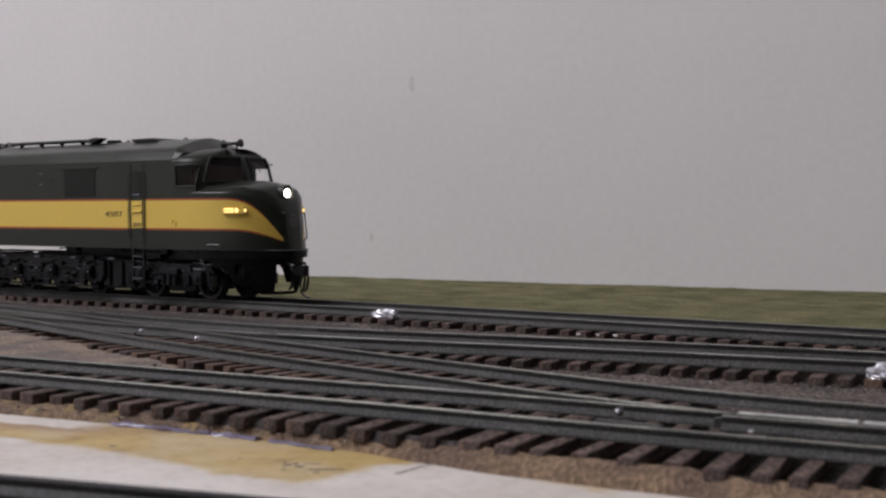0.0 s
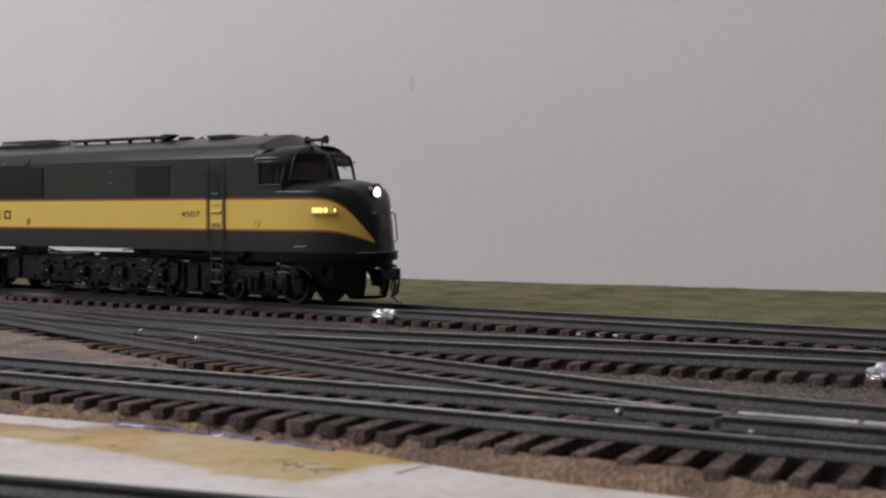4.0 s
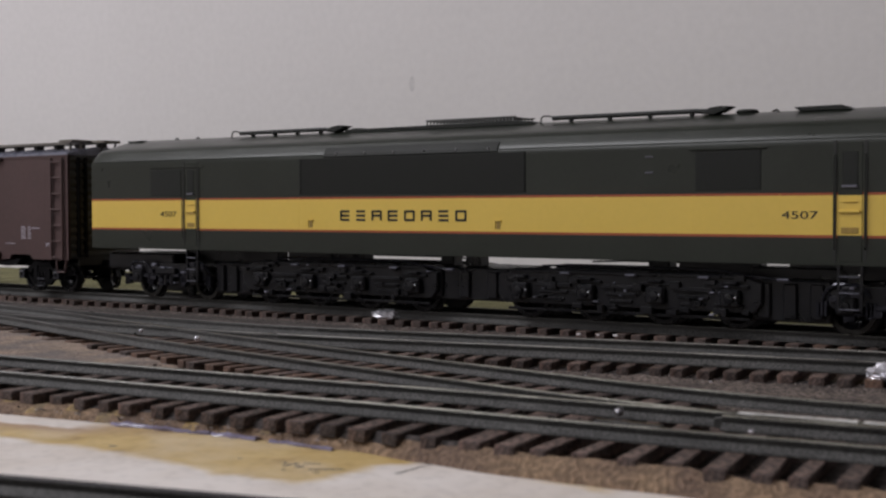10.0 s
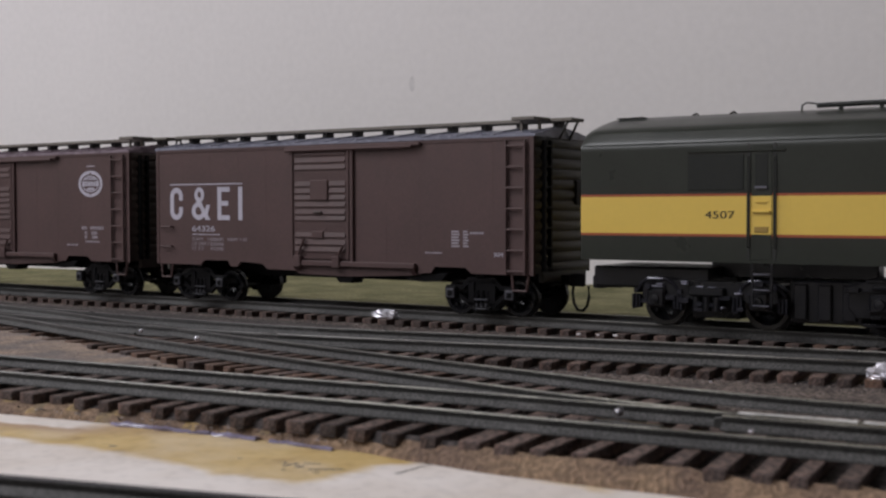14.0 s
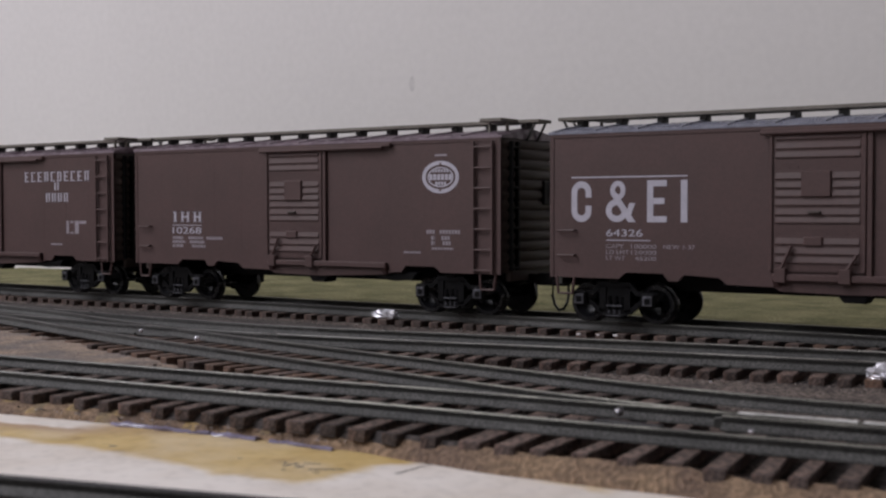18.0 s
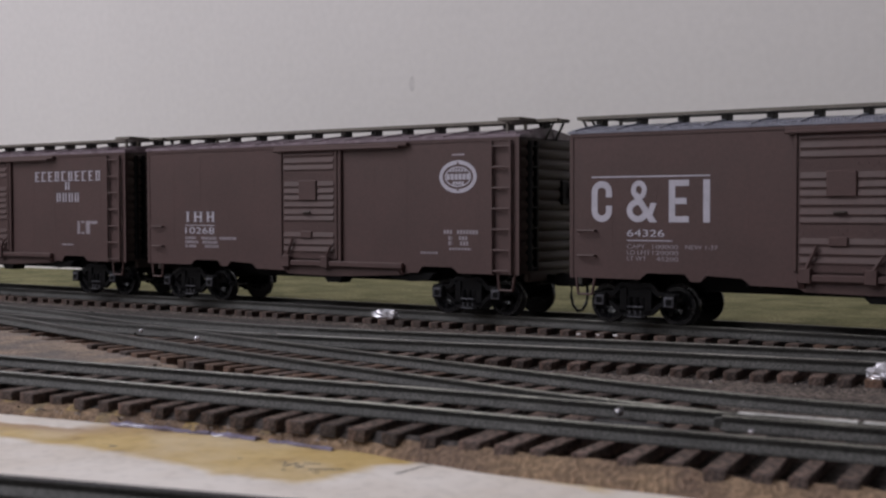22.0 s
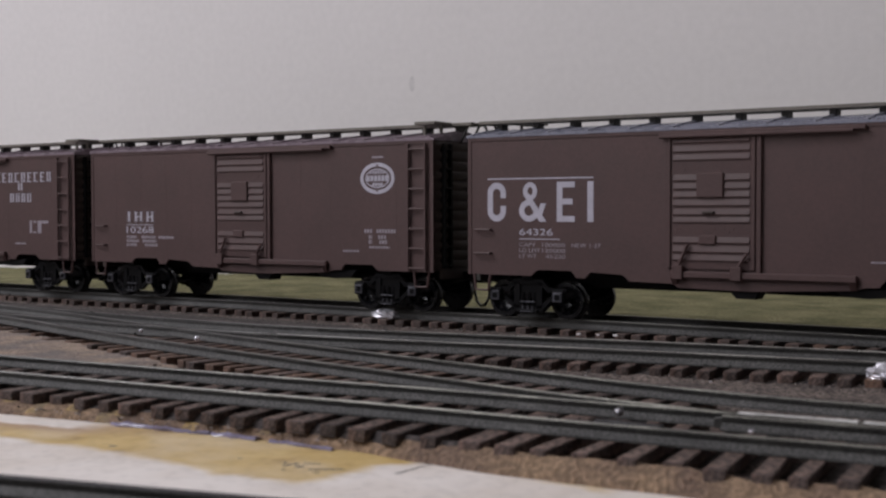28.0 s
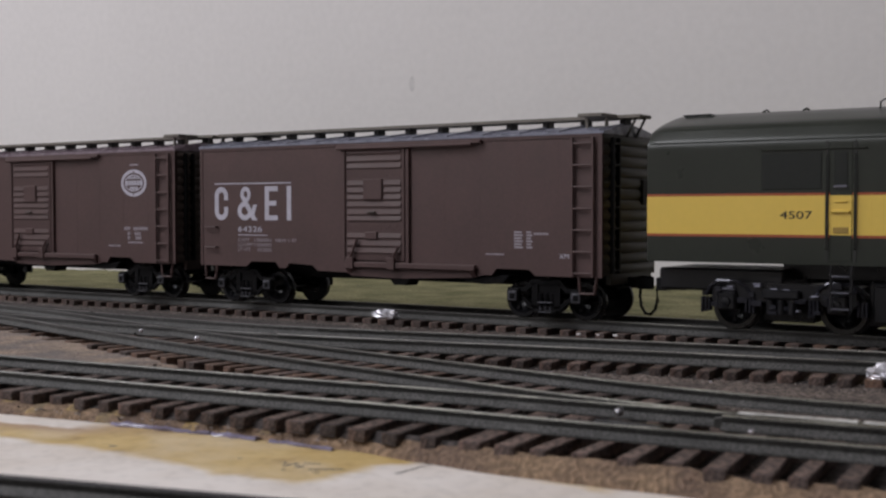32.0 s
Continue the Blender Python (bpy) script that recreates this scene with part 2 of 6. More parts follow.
def board_material():
    """White-painted plywood with tan glue stains that spread unevenly from the roadbed's edge, and faint dirt."""
    m = bpy.data.materials.new("white_board_with_glue_stains")
    m.use_nodes = True
    n, l = m.node_tree.nodes, m.node_tree.links
    p = n["Principled BSDF"]
    tc, sep = n.new("ShaderNodeTexCoord"), n.new("ShaderNodeSeparateXYZ")
    l.new(tc.outputs["Object"], sep.inputs[0])

    def math_node(op, a, b):
        k = n.new("ShaderNodeMath")
        k.operation = op
        for i, v in enumerate((a, b)):
            if isinstance(v, (int, float)):
                k.inputs[i].default_value = v
            else:
                l.new(v, k.inputs[i])
        return k.outputs[0]

    def tex(scale, detail):
        k = n.new("ShaderNodeTexNoise")
        k.inputs["Scale"].default_value, k.inputs["Detail"].default_value = scale, detail
        l.new(tc.outputs["Object"], k.inputs["Vector"])
        return k.outputs["Fac"]

    def between(value, lo, hi, a=0.0, b=1.0):
        k = n.new("ShaderNodeMapRange")
        k.interpolation_type = "SMOOTHSTEP"
        for name, v in (("From Min", lo), ("From Max", hi), ("To Min", a), ("To Max", b)):
            k.inputs[name].default_value = v
        l.new(value, k.inputs["Value"])
        return k.outputs["Result"]

    # an ochre pool of dried glue with uneven edges, bounded towards the tracks by a rusty line
    x, y = sep.outputs["X"], sep.outputs["Y"]
    wob = math_node("MULTIPLY", math_node("SUBTRACT", tex(40, 7), 0.5), 0.012)
    small = math_node("MULTIPLY", math_node("SUBTRACT", tex(170, 6), 0.5), 0.006)
    ragged = math_node("ADD", wob, small)
    front = between(math_node("ADD", y, ragged), -0.1805, -0.1765)
    right = between(math_node("ADD", math_node("SUBTRACT", x, math_node("MULTIPLY", math_node("ADD", y, 0.17), 0.35)), math_node("MULTIPLY", ragged, 1.6)), -0.101, -0.0955, 1.0, 0.0)
    shore = math_node("SUBTRACT", math_node("ADD", math_node("MULTIPLY", math_node("ADD", x, 0.170), 0.2), -0.1706), y)
    back = math_node("MAXIMUM", between(math_node("ADD", shore, small), -0.0006, 0.0012), between(math_node("ADD", x, ragged), -0.158, -0.148))
    thick = between(tex(70, 5), 0.3, 0.6, 0.72, 1.0)
    fac = math_node("MULTIPLY", math_node("MULTIPLY", front, right), math_node("MULTIPLY", back, thick))
    rust = math_node("MULTIPLY", math_node("MULTIPLY", back, between(shore, 0.0005, 0.0065, 0.85, 0.0)), between(x, -0.160, -0.138, 1.0, 0.0))
    far_pool = math_node("MULTIPLY", between(math_node("ABSOLUTE", math_node("ADD", x, 0.0705), 0.0), 0.002, 0.007, 0.6, 0.0), between(math_node("ADD", y, ragged), -0.1635, -0.161))
    fac = math_node("MAXIMUM", fac, far_pool)
    ramp = n.new("ShaderNodeValToRGB")
    ramp.color_ramp.elements[0].color, ramp.color_ramp.elements[1].color = (0.36, 0.23, 0.085, 1), (0.64, 0.475, 0.21, 1)
    ramp.color_ramp.elements[0].position, ramp.color_ramp.elements[1].position = 0.27, 0.68
    ochre = ramp.color_ramp.elements.new(0.43)
    ochre.color = (0.56, 0.395, 0.15, 1)
    l.new(tex(150, 8), ramp.inputs["Fac"])
    white = n.new("ShaderNodeValToRGB")
    white.color_ramp.elements[0].color, white.color_ramp.elements[1].color = (0.70, 0.63, 0.565, 1), (0.825, 0.775, 0.735, 1)
    white.color_ramp.elements[0].position, white.color_ramp.elements[1].position = 0.3, 0.6
    l.new(tex(60, 7), white.inputs["Fac"])
    mix = n.new("ShaderNodeMix")
    mix.data_type = "RGBA"
    l.new(fac, mix.inputs["Factor"])
    l.new(white.outputs["Color"], mix.inputs["A"])
    l.new(ramp.outputs["Color"], mix.inputs["B"])
    rusty = n.new("ShaderNodeMix")
    rusty.data_type = "RGBA"
    l.new(rust, rusty.inputs["Factor"])
    l.new(mix.outputs["Result"], rusty.inputs["A"])
    rusty.inputs["B"].default_value = (0.36, 0.225, 0.155, 1)
    speck = n.new("ShaderNodeMapRange")
    speck.inputs["From Min"].default_value, speck.inputs["From Max"].default_value = 0.32, 0.52
    speck.inputs["To Min"].default_value, speck.inputs["To Max"].default_value = 0.72, 1.03
    l.new(tex(650, 6), speck.inputs["Value"])
    fine = n.new("ShaderNodeMix")
    fine.data_type, fine.blend_type = "RGBA", "MULTIPLY"
    fine.inputs["Factor"].default_value = 0.4
    l.new(rusty.outputs["Result"], fine.inputs["A"])
    l.new(speck.outputs["Result"], fine.inputs["B"])
    l.new(fine.outputs["Result"], p.inputs["Base Color"])
    p.inputs["Roughness"].default_value = 0.55
    b = n.new("ShaderNodeBump")
    b.inputs["Strength"].default_value, b.inputs["Distance"].default_value = 0.15, 0.0004
    l.new(tex(700, 3), b.inputs["Height"])
    l.new(b.outputs["Normal"], p.inputs["Normal"])
    return m


M_BOARD = board_material()


# ---- mesh helpers (all lengths in millimetres) ----
def link(name, bm, mats, parent=None, label="", at=(0, 0, 0), smooth=False):
    bmesh.ops.recalc_face_normals(bm, faces=bm.faces)
    me = bpy.data.meshes.new(name)
    bmesh.ops.scale(bm, vec=(MM, MM, MM), verts=bm.verts)
    bm.to_mesh(me)
    bm.free()
    for m in (mats if isinstance(mats, (list, tuple)) else [mats]):
        me.materials.append(m)
    if smooth:
        me.shade_smooth()
        me.set_sharp_from_angle(angle=radians(38))
    ob = new(name, me)
    ob.location = Vector(at) * MM
    if parent is not None:
        ob.parent = parent
    if label:
        ob["label"] = label
    return ob


def part(name, bm, mat, parent, label="", at=(0, 0, 0), smooth=False):
    return link(name, bm, mat, parent, label, at, smooth)


def shared(name, mesh_of, parent, at, turn=0.0):
    """Another object on the mesh of an alike part."""
    ob = new(name, mesh_of.data)
    ob.parent = parent
    ob.matrix_basis = pose(*(Vector(at) * MM), 0, 0, turn)
    return ob


def box(bm, x0, x1, y0, y1, z0, z1, bev=0.0, mat=0):
    v = [bm.verts.new((x, y, z)) for x in (x0, x1) for y in (y0, y1) for z in (z0, z1)]
    fs = [bm.faces.new([v[i] for i in f]) for f in
          ((0, 1, 3, 2), (4, 6, 7, 5), (0, 4, 5, 1), (2, 3, 7, 6), (0, 2, 6, 4), (1, 5, 7, 3))]
    for f in fs:
        f.material_index = mat
    if bev:
        es = list({e for f in fs for e in f.edges})
        bmesh.ops.bevel(bm, geom=es, offset=bev, segments=1, affect="EDGES", profile=0.7)
    return bm


def prism(bm, outline, a0, a1, axis="y", mat=0, bev=0.0):
    """An outline in two axes pulled along the third."""
    def at(u, v, a):
        return (u, a, v) if axis == "y" else ((a, u, v) if axis == "x" else (u, v, a))
    lo = [bm.verts.new(at(u, v, a0)) for u, v in outline]
    hi = [bm.verts.new(at(u, v, a1)) for u, v in outline]
    k = len(outline)
    fs = [bm.faces.new(lo), bm.faces.new(hi[::-1])]
    fs += [bm.faces.new((lo[i], hi[i], hi[(i + 1) % k], lo[(i + 1) % k])) for i in range(k)]
    for f in fs:
        f.material_index = mat
    if bev:
        es = list({e for f in fs[:2] for e in f.edges})
        bmesh.ops.bevel(bm, geom=es, offset=bev, segments=1, affect="EDGES", profile=0.7)
    return bm


def rings(bm, loops, closed=True, caps=True, mat=0):
    vs = [[bm.verts.new(p) for p in lp] for lp in loops]
    k = len(loops[0])
    for a, b in zip(vs, vs[1:]):
        for i in range(k if closed else k - 1):
            f = bm.faces.new((a[i], a[(i + 1) % k], b[(i + 1) % k], b[i]))
            f.material_index = mat
    if caps and closed:
        for e in (vs[0][::-1], vs[-1]):
            bm.faces.new(e).material_index = mat
    return vs


def tube(bm, pts, r, n=8, mat=0, r2=None):
    pts = [Vector(p) for p in pts]
    loops = []
    for i, p in enumerate(pts):
        d = (pts[min(i + 1, len(pts) - 1)] - pts[max(i - 1, 0)]).normalized()
        u = d.cross(Vector((0, 0, 1)))
        if u.length < 0.05:
            u = d.cross(Vector((0, 1, 0)))
        u.normalize()
        v = d.cross(u)
        rr = r if r2 is None else r + (r2 - r) * i / (len(pts) - 1)
        loops.append([p + (u * math.cos(2 * math.pi * k / n) + v * math.sin(2 * math.pi * k / n)) * rr for k in range(n)])
    rings(bm, loops, mat=mat)
    return bm


def lathe(bm, profile, axis="y", n=24, centre=(0, 0, 0), mat=0):
    """profile: (radius, place along the axis)."""
    cx, cy, cz = centre
    loops = []
    for r, a in profile:
        lp = []
        for k in range(n):
            c, s = r * math.cos(2 * math.pi * k / n), r * math.sin(2 * math.pi * k / n)
            lp.append({"y": (cx + c, cy + a, cz + s), "x": (cx + a, cy + c, cz + s), "z": (cx + c, cy + s, cz + a)}[axis])
        loops.append(lp)
    rings(bm, loops, mat=mat)
    return bm


def lump(bm, cx, cy, cz, rx, ry, rz, seed, rough=0.25, n=10, m=7):
    loops = []
    for i in range(m + 1):
        th = math.pi * (0.02 + 0.96 * i / m)
        lp = []
        for k in range(n):
            ph = 2 * math.pi * k / n
            d = Vector((math.sin(th) * math.cos(ph), math.sin(th) * math.sin(ph), math.cos(th)))
            q = 1 + rough * noise.noise(d * 2.3 + Vector((seed, seed * 1.7, 0)))
            lp.append((cx + d.x * rx * q, cy + d.y * ry * q, cz + d.z * rz * q))
        loops.append(lp)
    rings(bm, loops)
    return bm


def lettering(text, x, z, height, width, y, mat, parent, name="number"):
    """Raised characters on a side that faces -y: left end x, foot z."""
    cu = bpy.data.curves.new("writing", "FONT")
    cu.body, cu.size, cu.extrude = text, 1.0, 0.02
    tmp = bpy.data.objects.new("writing", cu)
    me = bpy.data.meshes.new_from_object(tmp)
    bpy.data.objects.remove(tmp)
    co = np.array([v.co[:] for v in me.vertices])
    lo, hi = co.min(0), co.max(0)
    for v in me.vertices:
        a, b = (v.co.x - lo[0]) / (hi[0] - lo[0]), (v.co.y - lo[1]) / (hi[1] - lo[1])
        v.co = Vector((x + a * width, y - 0.05 - v.co.z, z + b * height)) * MM
    me.materials.clear()
    me.materials.append(mat)
    me.name = name
    ob = new(name, me)
    ob.parent = parent
    return ob


def bar_field(name, rows, y, mat, parent, label=""):
    """Plain bars for writing too small to read: rows of (x0, x1, z0, z1)."""
    bm = bmesh.new()
    for x0, x1, z0, z1 in rows:
        box(bm, x0, x1, y - 0.06, y + 0.02, z0, z1)
    ob = part(name, bm, mat, parent, label)
    if len(rows) > 8:
        ob["kind"] = "stuff"
    return ob


# ---- room ----
def room():
    turn = 6.2

    def wall(name, x0, x1, y0, y1, z0, z1, mat, m, label):
        bm = bmesh.new()
        box(bm, x0, x1, y0, y1, z0, z1)
        ob = link(name, bm, mat)
        ob.matrix_world = m
        tagged(ob, label, "wall", kind="structure")
        return ob

    back = wall("wall_back", -2600, 4800, 0, 100, -1000, 1500, M_WALL, pose(-0.250, 0.1915, 0, 0, 0, turn),
                "plain off-white painted wall with faint smudges behind the railway")
    wall("wall_left", -2700, -2600, -3600, 600, -1000, 1500, M_ROOMWALL, pose(0, 0, 0), "plain tan side wall of the train room")
    wall("wall_right", 4400, 4500, -3600, 600, -1000, 1500, M_ROOMWALL, pose(0, 0, 0), "plain tan side wall of the train room")
    wall("wall_front", -2600, 4400, -3700, -3600, -1000, 1500, M_ROOMWALL, pose(0, 0, 0), "plain tan wall across the train room")
    fl = wall("floor", -2700, 4500, -3700, 800, -1050, -1000, M_FLOOR, pose(0, 0, 0), "grey floor of the train room")
    tagged(fl, category="floor")
    ce = wall("ceiling", -2700, 4500, -3700, 800, 1500, 1550, M_WALL, pose(0, 0, 0), "plain white ceiling of the train room")
    tagged(ce, category="ceiling")
    # two faint smudges on the backdrop
    for k, (x, z, rx, rz) in enumerate(((-88, 89, 1.5, 3.4), (-111, 15.5, 1.0, 2.6))):
        bm = bmesh.new()
        pts = []
        for i in range(14):
            a = 2 * math.pi * i / 14
            q = 1 + 0.35 * noise.noise(Vector((math.cos(a) * 1.5, math.sin(a) * 1.5, k * 5.0)))
            pts.append((x + rx * q * math.cos(a), z + rz * q * math.sin(a)))
        prism(bm, pts, -0.06, 0.02)
        part("smudge", bm, M_SMUDGE, back, "faint grey smudge")


room()


# ---- layout: board, roadbed, grass ----
def smooth_line(points):
    """A smooth centre line y(x) through a few plan points."""
    px, py = np.array([p[0] for p in points], float), np.array([p[1] for p in points], float)
    sl = np.gradient(py, px)

    def at(x):
        i = int(np.clip(np.searchsorted(px, x) - 1, 0, len(px) - 2))
        h = px[i + 1] - px[i]
        t = (x - px[i]) / h
        return ((2 * t**3 - 3 * t**2 + 1) * py[i] + (t**3 - 2 * t**2 + t) * h * sl[i]
                + (3 * t**2 - 2 * t**3) * py[i + 1] + (t**3 - t**2) * h * sl[i + 1])
    return at


LINE_MAIN = smooth_line([(-1500, 0), (-500, 0), (900, 0)])
LINE_SECOND = smooth_line([(-1500, -52), (-420, -62), (-330, -68), (-250, -73.0), (-205, -72.6), (-172, -67.8), (-145, -62.8), (-110, -56.0), (-60, -47.8),
                           (60, -32), (300, -50), (900, -60)])
LINE_CROSS = smooth_line([(-335, -68.2), (-290, -75), (-245, -86), (-206, -95.3), (-175, -101.5), (-142, -107.2), (-115, -111.8), (-92, -115.7), (-66, -118.2),
                          (-40, -117.8), (40, -114)])
LINE_THIRD = smooth_line([(-1500, -330), (-400, -174), (-200, -149.2), (-140, -143.2), (-108, -139.6), (-88, -138.1), (-66, -136.2), (-45, -133.8), (50, -127), (300, -125), (900, -140)])
LINE_FRONT = smooth_line([(-1500, -560), (-400, -296.9), (-200, -243.2), (-80, -211.2), (0, -191.2), (120, -176), (400, -172), (900, -190)])
BALLAST_Z, BOARD_Z, GRASS_Z = -4.25, -5.5, -4.5
BED_EDGE = smooth_line([(-1500, 17), (-400, 17), (-182, 19.0), (-154, 17.2), (-131, 16.8), (-110, 18.4), (-85, 21.5), (-55, 22.8), (0, 23), (900, 23)])


def roadbed_sheet():
    bm = bmesh.new()
    box(bm, -1500, 900, -700, 260, BOARD_Z - 18, BOARD_Z)
    ob = link("layout_board", bm, M_BOARD)
    tagged(ob, "white-painted board with tan glue stains under the tracks", "board", kind="structure")

    # cork and ballast under the three rear tracks, with a ragged near edge
    bm = bmesh.new()
    xs = np.concatenate([np.arange(-1500, -460, 40.0), np.arange(-460, 20, 2.5), np.arange(20, 901, 40.0)])
    loops = []
    for x in xs:
        c = LINE_THIRD(x)
        j = 1.2 * noise.noise(Vector((x * 0.09, 3, 0))) + 0.7 * noise.noise(Vector((x * 0.4, 9, 0)))
        w = BED_EDGE(x)
        e = c - w - 0.3 + 0.6 * j
        ys = [e, e + 0.5, e + 1.4, e + 2.6, max(e + 3.6, c - 16.6 - 3.6 * max(0.0, min(1.0, (x + 150) / 70)))] + list(np.linspace(max(e + 4.6, c - 15.2), 22, 66))
        up = 0.45 + 0.85 * max(0.0, min(1.0, (x + 170) / 60))
        zs = [BOARD_Z - 0.4, BOARD_Z + 0.6, BALLAST_Z - 0.25 + 0.3 * up, BALLAST_Z + 0.1 + 0.7 * up, BALLAST_Z + 0.15 + up] + [BALLAST_Z] * 66
        row = []
        for y, z in zip(ys, zs):
            k = 0.5 * noise.noise(Vector((x * 0.7, y * 0.5, 6))) if z < BALLAST_Z - 0.2 else (0.35 * noise.noise(Vector((x * 0.12, y * 0.12, 0))) + (0.4 * noise.noise(Vector((x * 0.35, y * 0.3, 8))) if y < c - 14 else 0.0)) + 0.2 * noise.noise(Vector((x * 0.6, y * 0.6, 4)))
            row.append((x, y, z + k))
        loops.append(row)
    vs = rings(bm, loops, closed=False)
    for f in bm.faces:
        mid = f.calc_center_median()
        if mid.y - LINE_THIRD(mid.x) < -14.8 - 4.0 * max(0.0, min(1.0, (mid.x + 150) / 70)):
            f.material_index = 3 if mid.x < -105 and noise.noise(Vector((mid.x * 0.33, 40, mid.z * 0.2))) > 0.22 else 1
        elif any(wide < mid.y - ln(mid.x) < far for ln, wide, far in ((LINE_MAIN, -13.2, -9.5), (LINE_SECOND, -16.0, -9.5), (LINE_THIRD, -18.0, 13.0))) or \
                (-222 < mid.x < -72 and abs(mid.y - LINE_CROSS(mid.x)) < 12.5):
            # Dark bands stand for shade between the ties and at their ends.
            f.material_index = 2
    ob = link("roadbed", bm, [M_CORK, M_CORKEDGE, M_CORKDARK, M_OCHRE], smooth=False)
    tagged(ob, "rough grey-brown cork roadbed with thin ballast under the tracks", "roadbed", kind="structure")

    # strip under the front track
    bm = bmesh.new()
    loops = []
    for x in np.concatenate([np.arange(-1500, -300, 40.0), np.arange(-300, 100, 5.0), np.arange(100, 901, 40.0)]):
        c = LINE_FRONT(x)
        j = 0.9 * noise.noise(Vector((x * 0.1, 30, 0)))
        loops.append([(x, c + 22 + j, BOARD_Z - 0.5), (x, c + 19.5 + j, BALLAST_Z), (x, c, BALLAST_Z + 0.15),
                      (x, c - 19 + j, BALLAST_Z), (x, c - 22 + j, BOARD_Z - 0.5)])
    rings(bm, loops, closed=False)
    ob = link("front_roadbed", bm, [M_CORK])
    tagged(ob, "grey-brown cork roadbed under the front track", "roadbed", kind="structure")

    # grass mat, one bumpy sheet up to the wall
    bm = bmesh.new()
    loops = []
    for x in np.concatenate([np.arange(-1500, -760, 40.0), np.arange(-760, 60, 4.0), np.arange(60, 901, 40.0)]):
        far = 191.5 + (x + 250) * math.tan(radians(6.2)) + 0.5
        row = [(x, 17.5, BALLAST_Z - 0.5)]
        for y in np.linspace(18.5, max(far, 30), 40):
            row.append((x, y, GRASS_Z + 0.1 + 0.5 * noise.noise(Vector((x * 0.05, y * 0.05, 1))) + 0.35 * noise.noise(Vector((x * 0.3, y * 0.3, 7)))))
        loops.append(row)
    rings(bm, loops, closed=False)
    ob = link("grass", bm, M_GRASS, smooth=False)
    tagged(ob, "dull olive-green grass mat between the track and the wall", "grass", kind="stuff")


roadbed_sheet()


# ---- tracks ----
RAIL_SHAPE = [(-1.25, -2.5), (-1.25, -2.2), (-0.7, -1.75), (-0.4, -1.2), (-0.4, -0.8), (-0.55, -0.55), (-0.55, -0.14), (-0.42, 0.0),
              (0.42, 0.0), (0.55, -0.14), (0.55, -0.55), (0.4, -0.8), (0.4, -1.2), (0.7, -1.75), (1.25, -2.2), (1.25, -2.5)]
GAUGE_HALF = 8.25 + 0.55


RAIL_LOW = [(-1.25, -2.1), (-1.25, -1.85), (-0.75, -1.45), (-0.42, -1.05), (-0.42, -0.75), (-0.55, -0.5), (-0.55, -0.14), (-0.42, 0.0),
            (0.42, 0.0), (0.55, -0.14), (0.55, -0.5), (0.42, -0.75), (0.42, -1.05), (0.75, -1.45), (1.25, -1.85), (1.25, -2.1)]


def rail_mesh(line, offset, x0, x1, step=6.0, shape=RAIL_SHAPE, caked=-2000):
    """A rail swept beside a centre line; its head top is polished, and before x = caked its sides are dusty all over."""
    bm = bmesh.new()
    loops = []
    for x in np.linspace(x0, x1, max(2, int((x1 - x0) / step) + 1)):
        a = Vector((1.0, (line(x + 0.5) - line(x - 0.5)), 0)).normalized()
        nrm = Vector((-a.y, a.x, 0))
        p = Vector((x, line(x), 0)) + nrm * offset
        loops.append([p + nrm * u + Vector((0, 0, v)) for u, v in shape])
    rings(bm, loops)
    for f in bm.faces:
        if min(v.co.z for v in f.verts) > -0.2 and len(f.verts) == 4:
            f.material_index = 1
        elif f.verts[0].co.x < caked or max(v.co.z for v in f.verts) < (-1.0 if shape is RAIL_LOW else -1.15):
            f.material_index = 2
    return bm


TIE_SHAPES = []


def tie_meshes():
    """A few hand-laid ties, each cut a little differently."""
    for k in range(7):
        bm = bmesh.new()
        w, h, ln = 1.42 + 0.2 * ((k * 37) % 5 - 2) / 2, 1.6, 16.0 + 0.5 * ((k * 53) % 7 - 3) / 3
        box(bm, -w, w, -ln, ln, -2.5 - h - 0.3, -2.5, bev=0.18)
        for v in bm.verts:
            v.co += Vector((noise.noise(v.co * 0.4 + Vector((k * 7, 0, 0))), noise.noise(v.co * 0.4 + Vector((0, k * 9, 3))),
                            0.4 * noise.noise(v.co * 0.4 + Vector((0, 5, k * 11))))) * 0.22
        bmesh.ops.scale(bm, vec=(MM, MM, MM), verts=bm.verts)
        bmesh.ops.recalc_face_normals(bm, faces=bm.faces)
        pair = []
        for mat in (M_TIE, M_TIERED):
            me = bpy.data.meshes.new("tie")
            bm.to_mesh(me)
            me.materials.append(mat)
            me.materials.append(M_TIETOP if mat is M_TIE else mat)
            # Upward faces take the lighter top colour.
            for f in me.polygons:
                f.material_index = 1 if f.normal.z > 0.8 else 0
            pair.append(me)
        bm.free()
        TIE_SHAPES.append(pair)


tie_meshes()


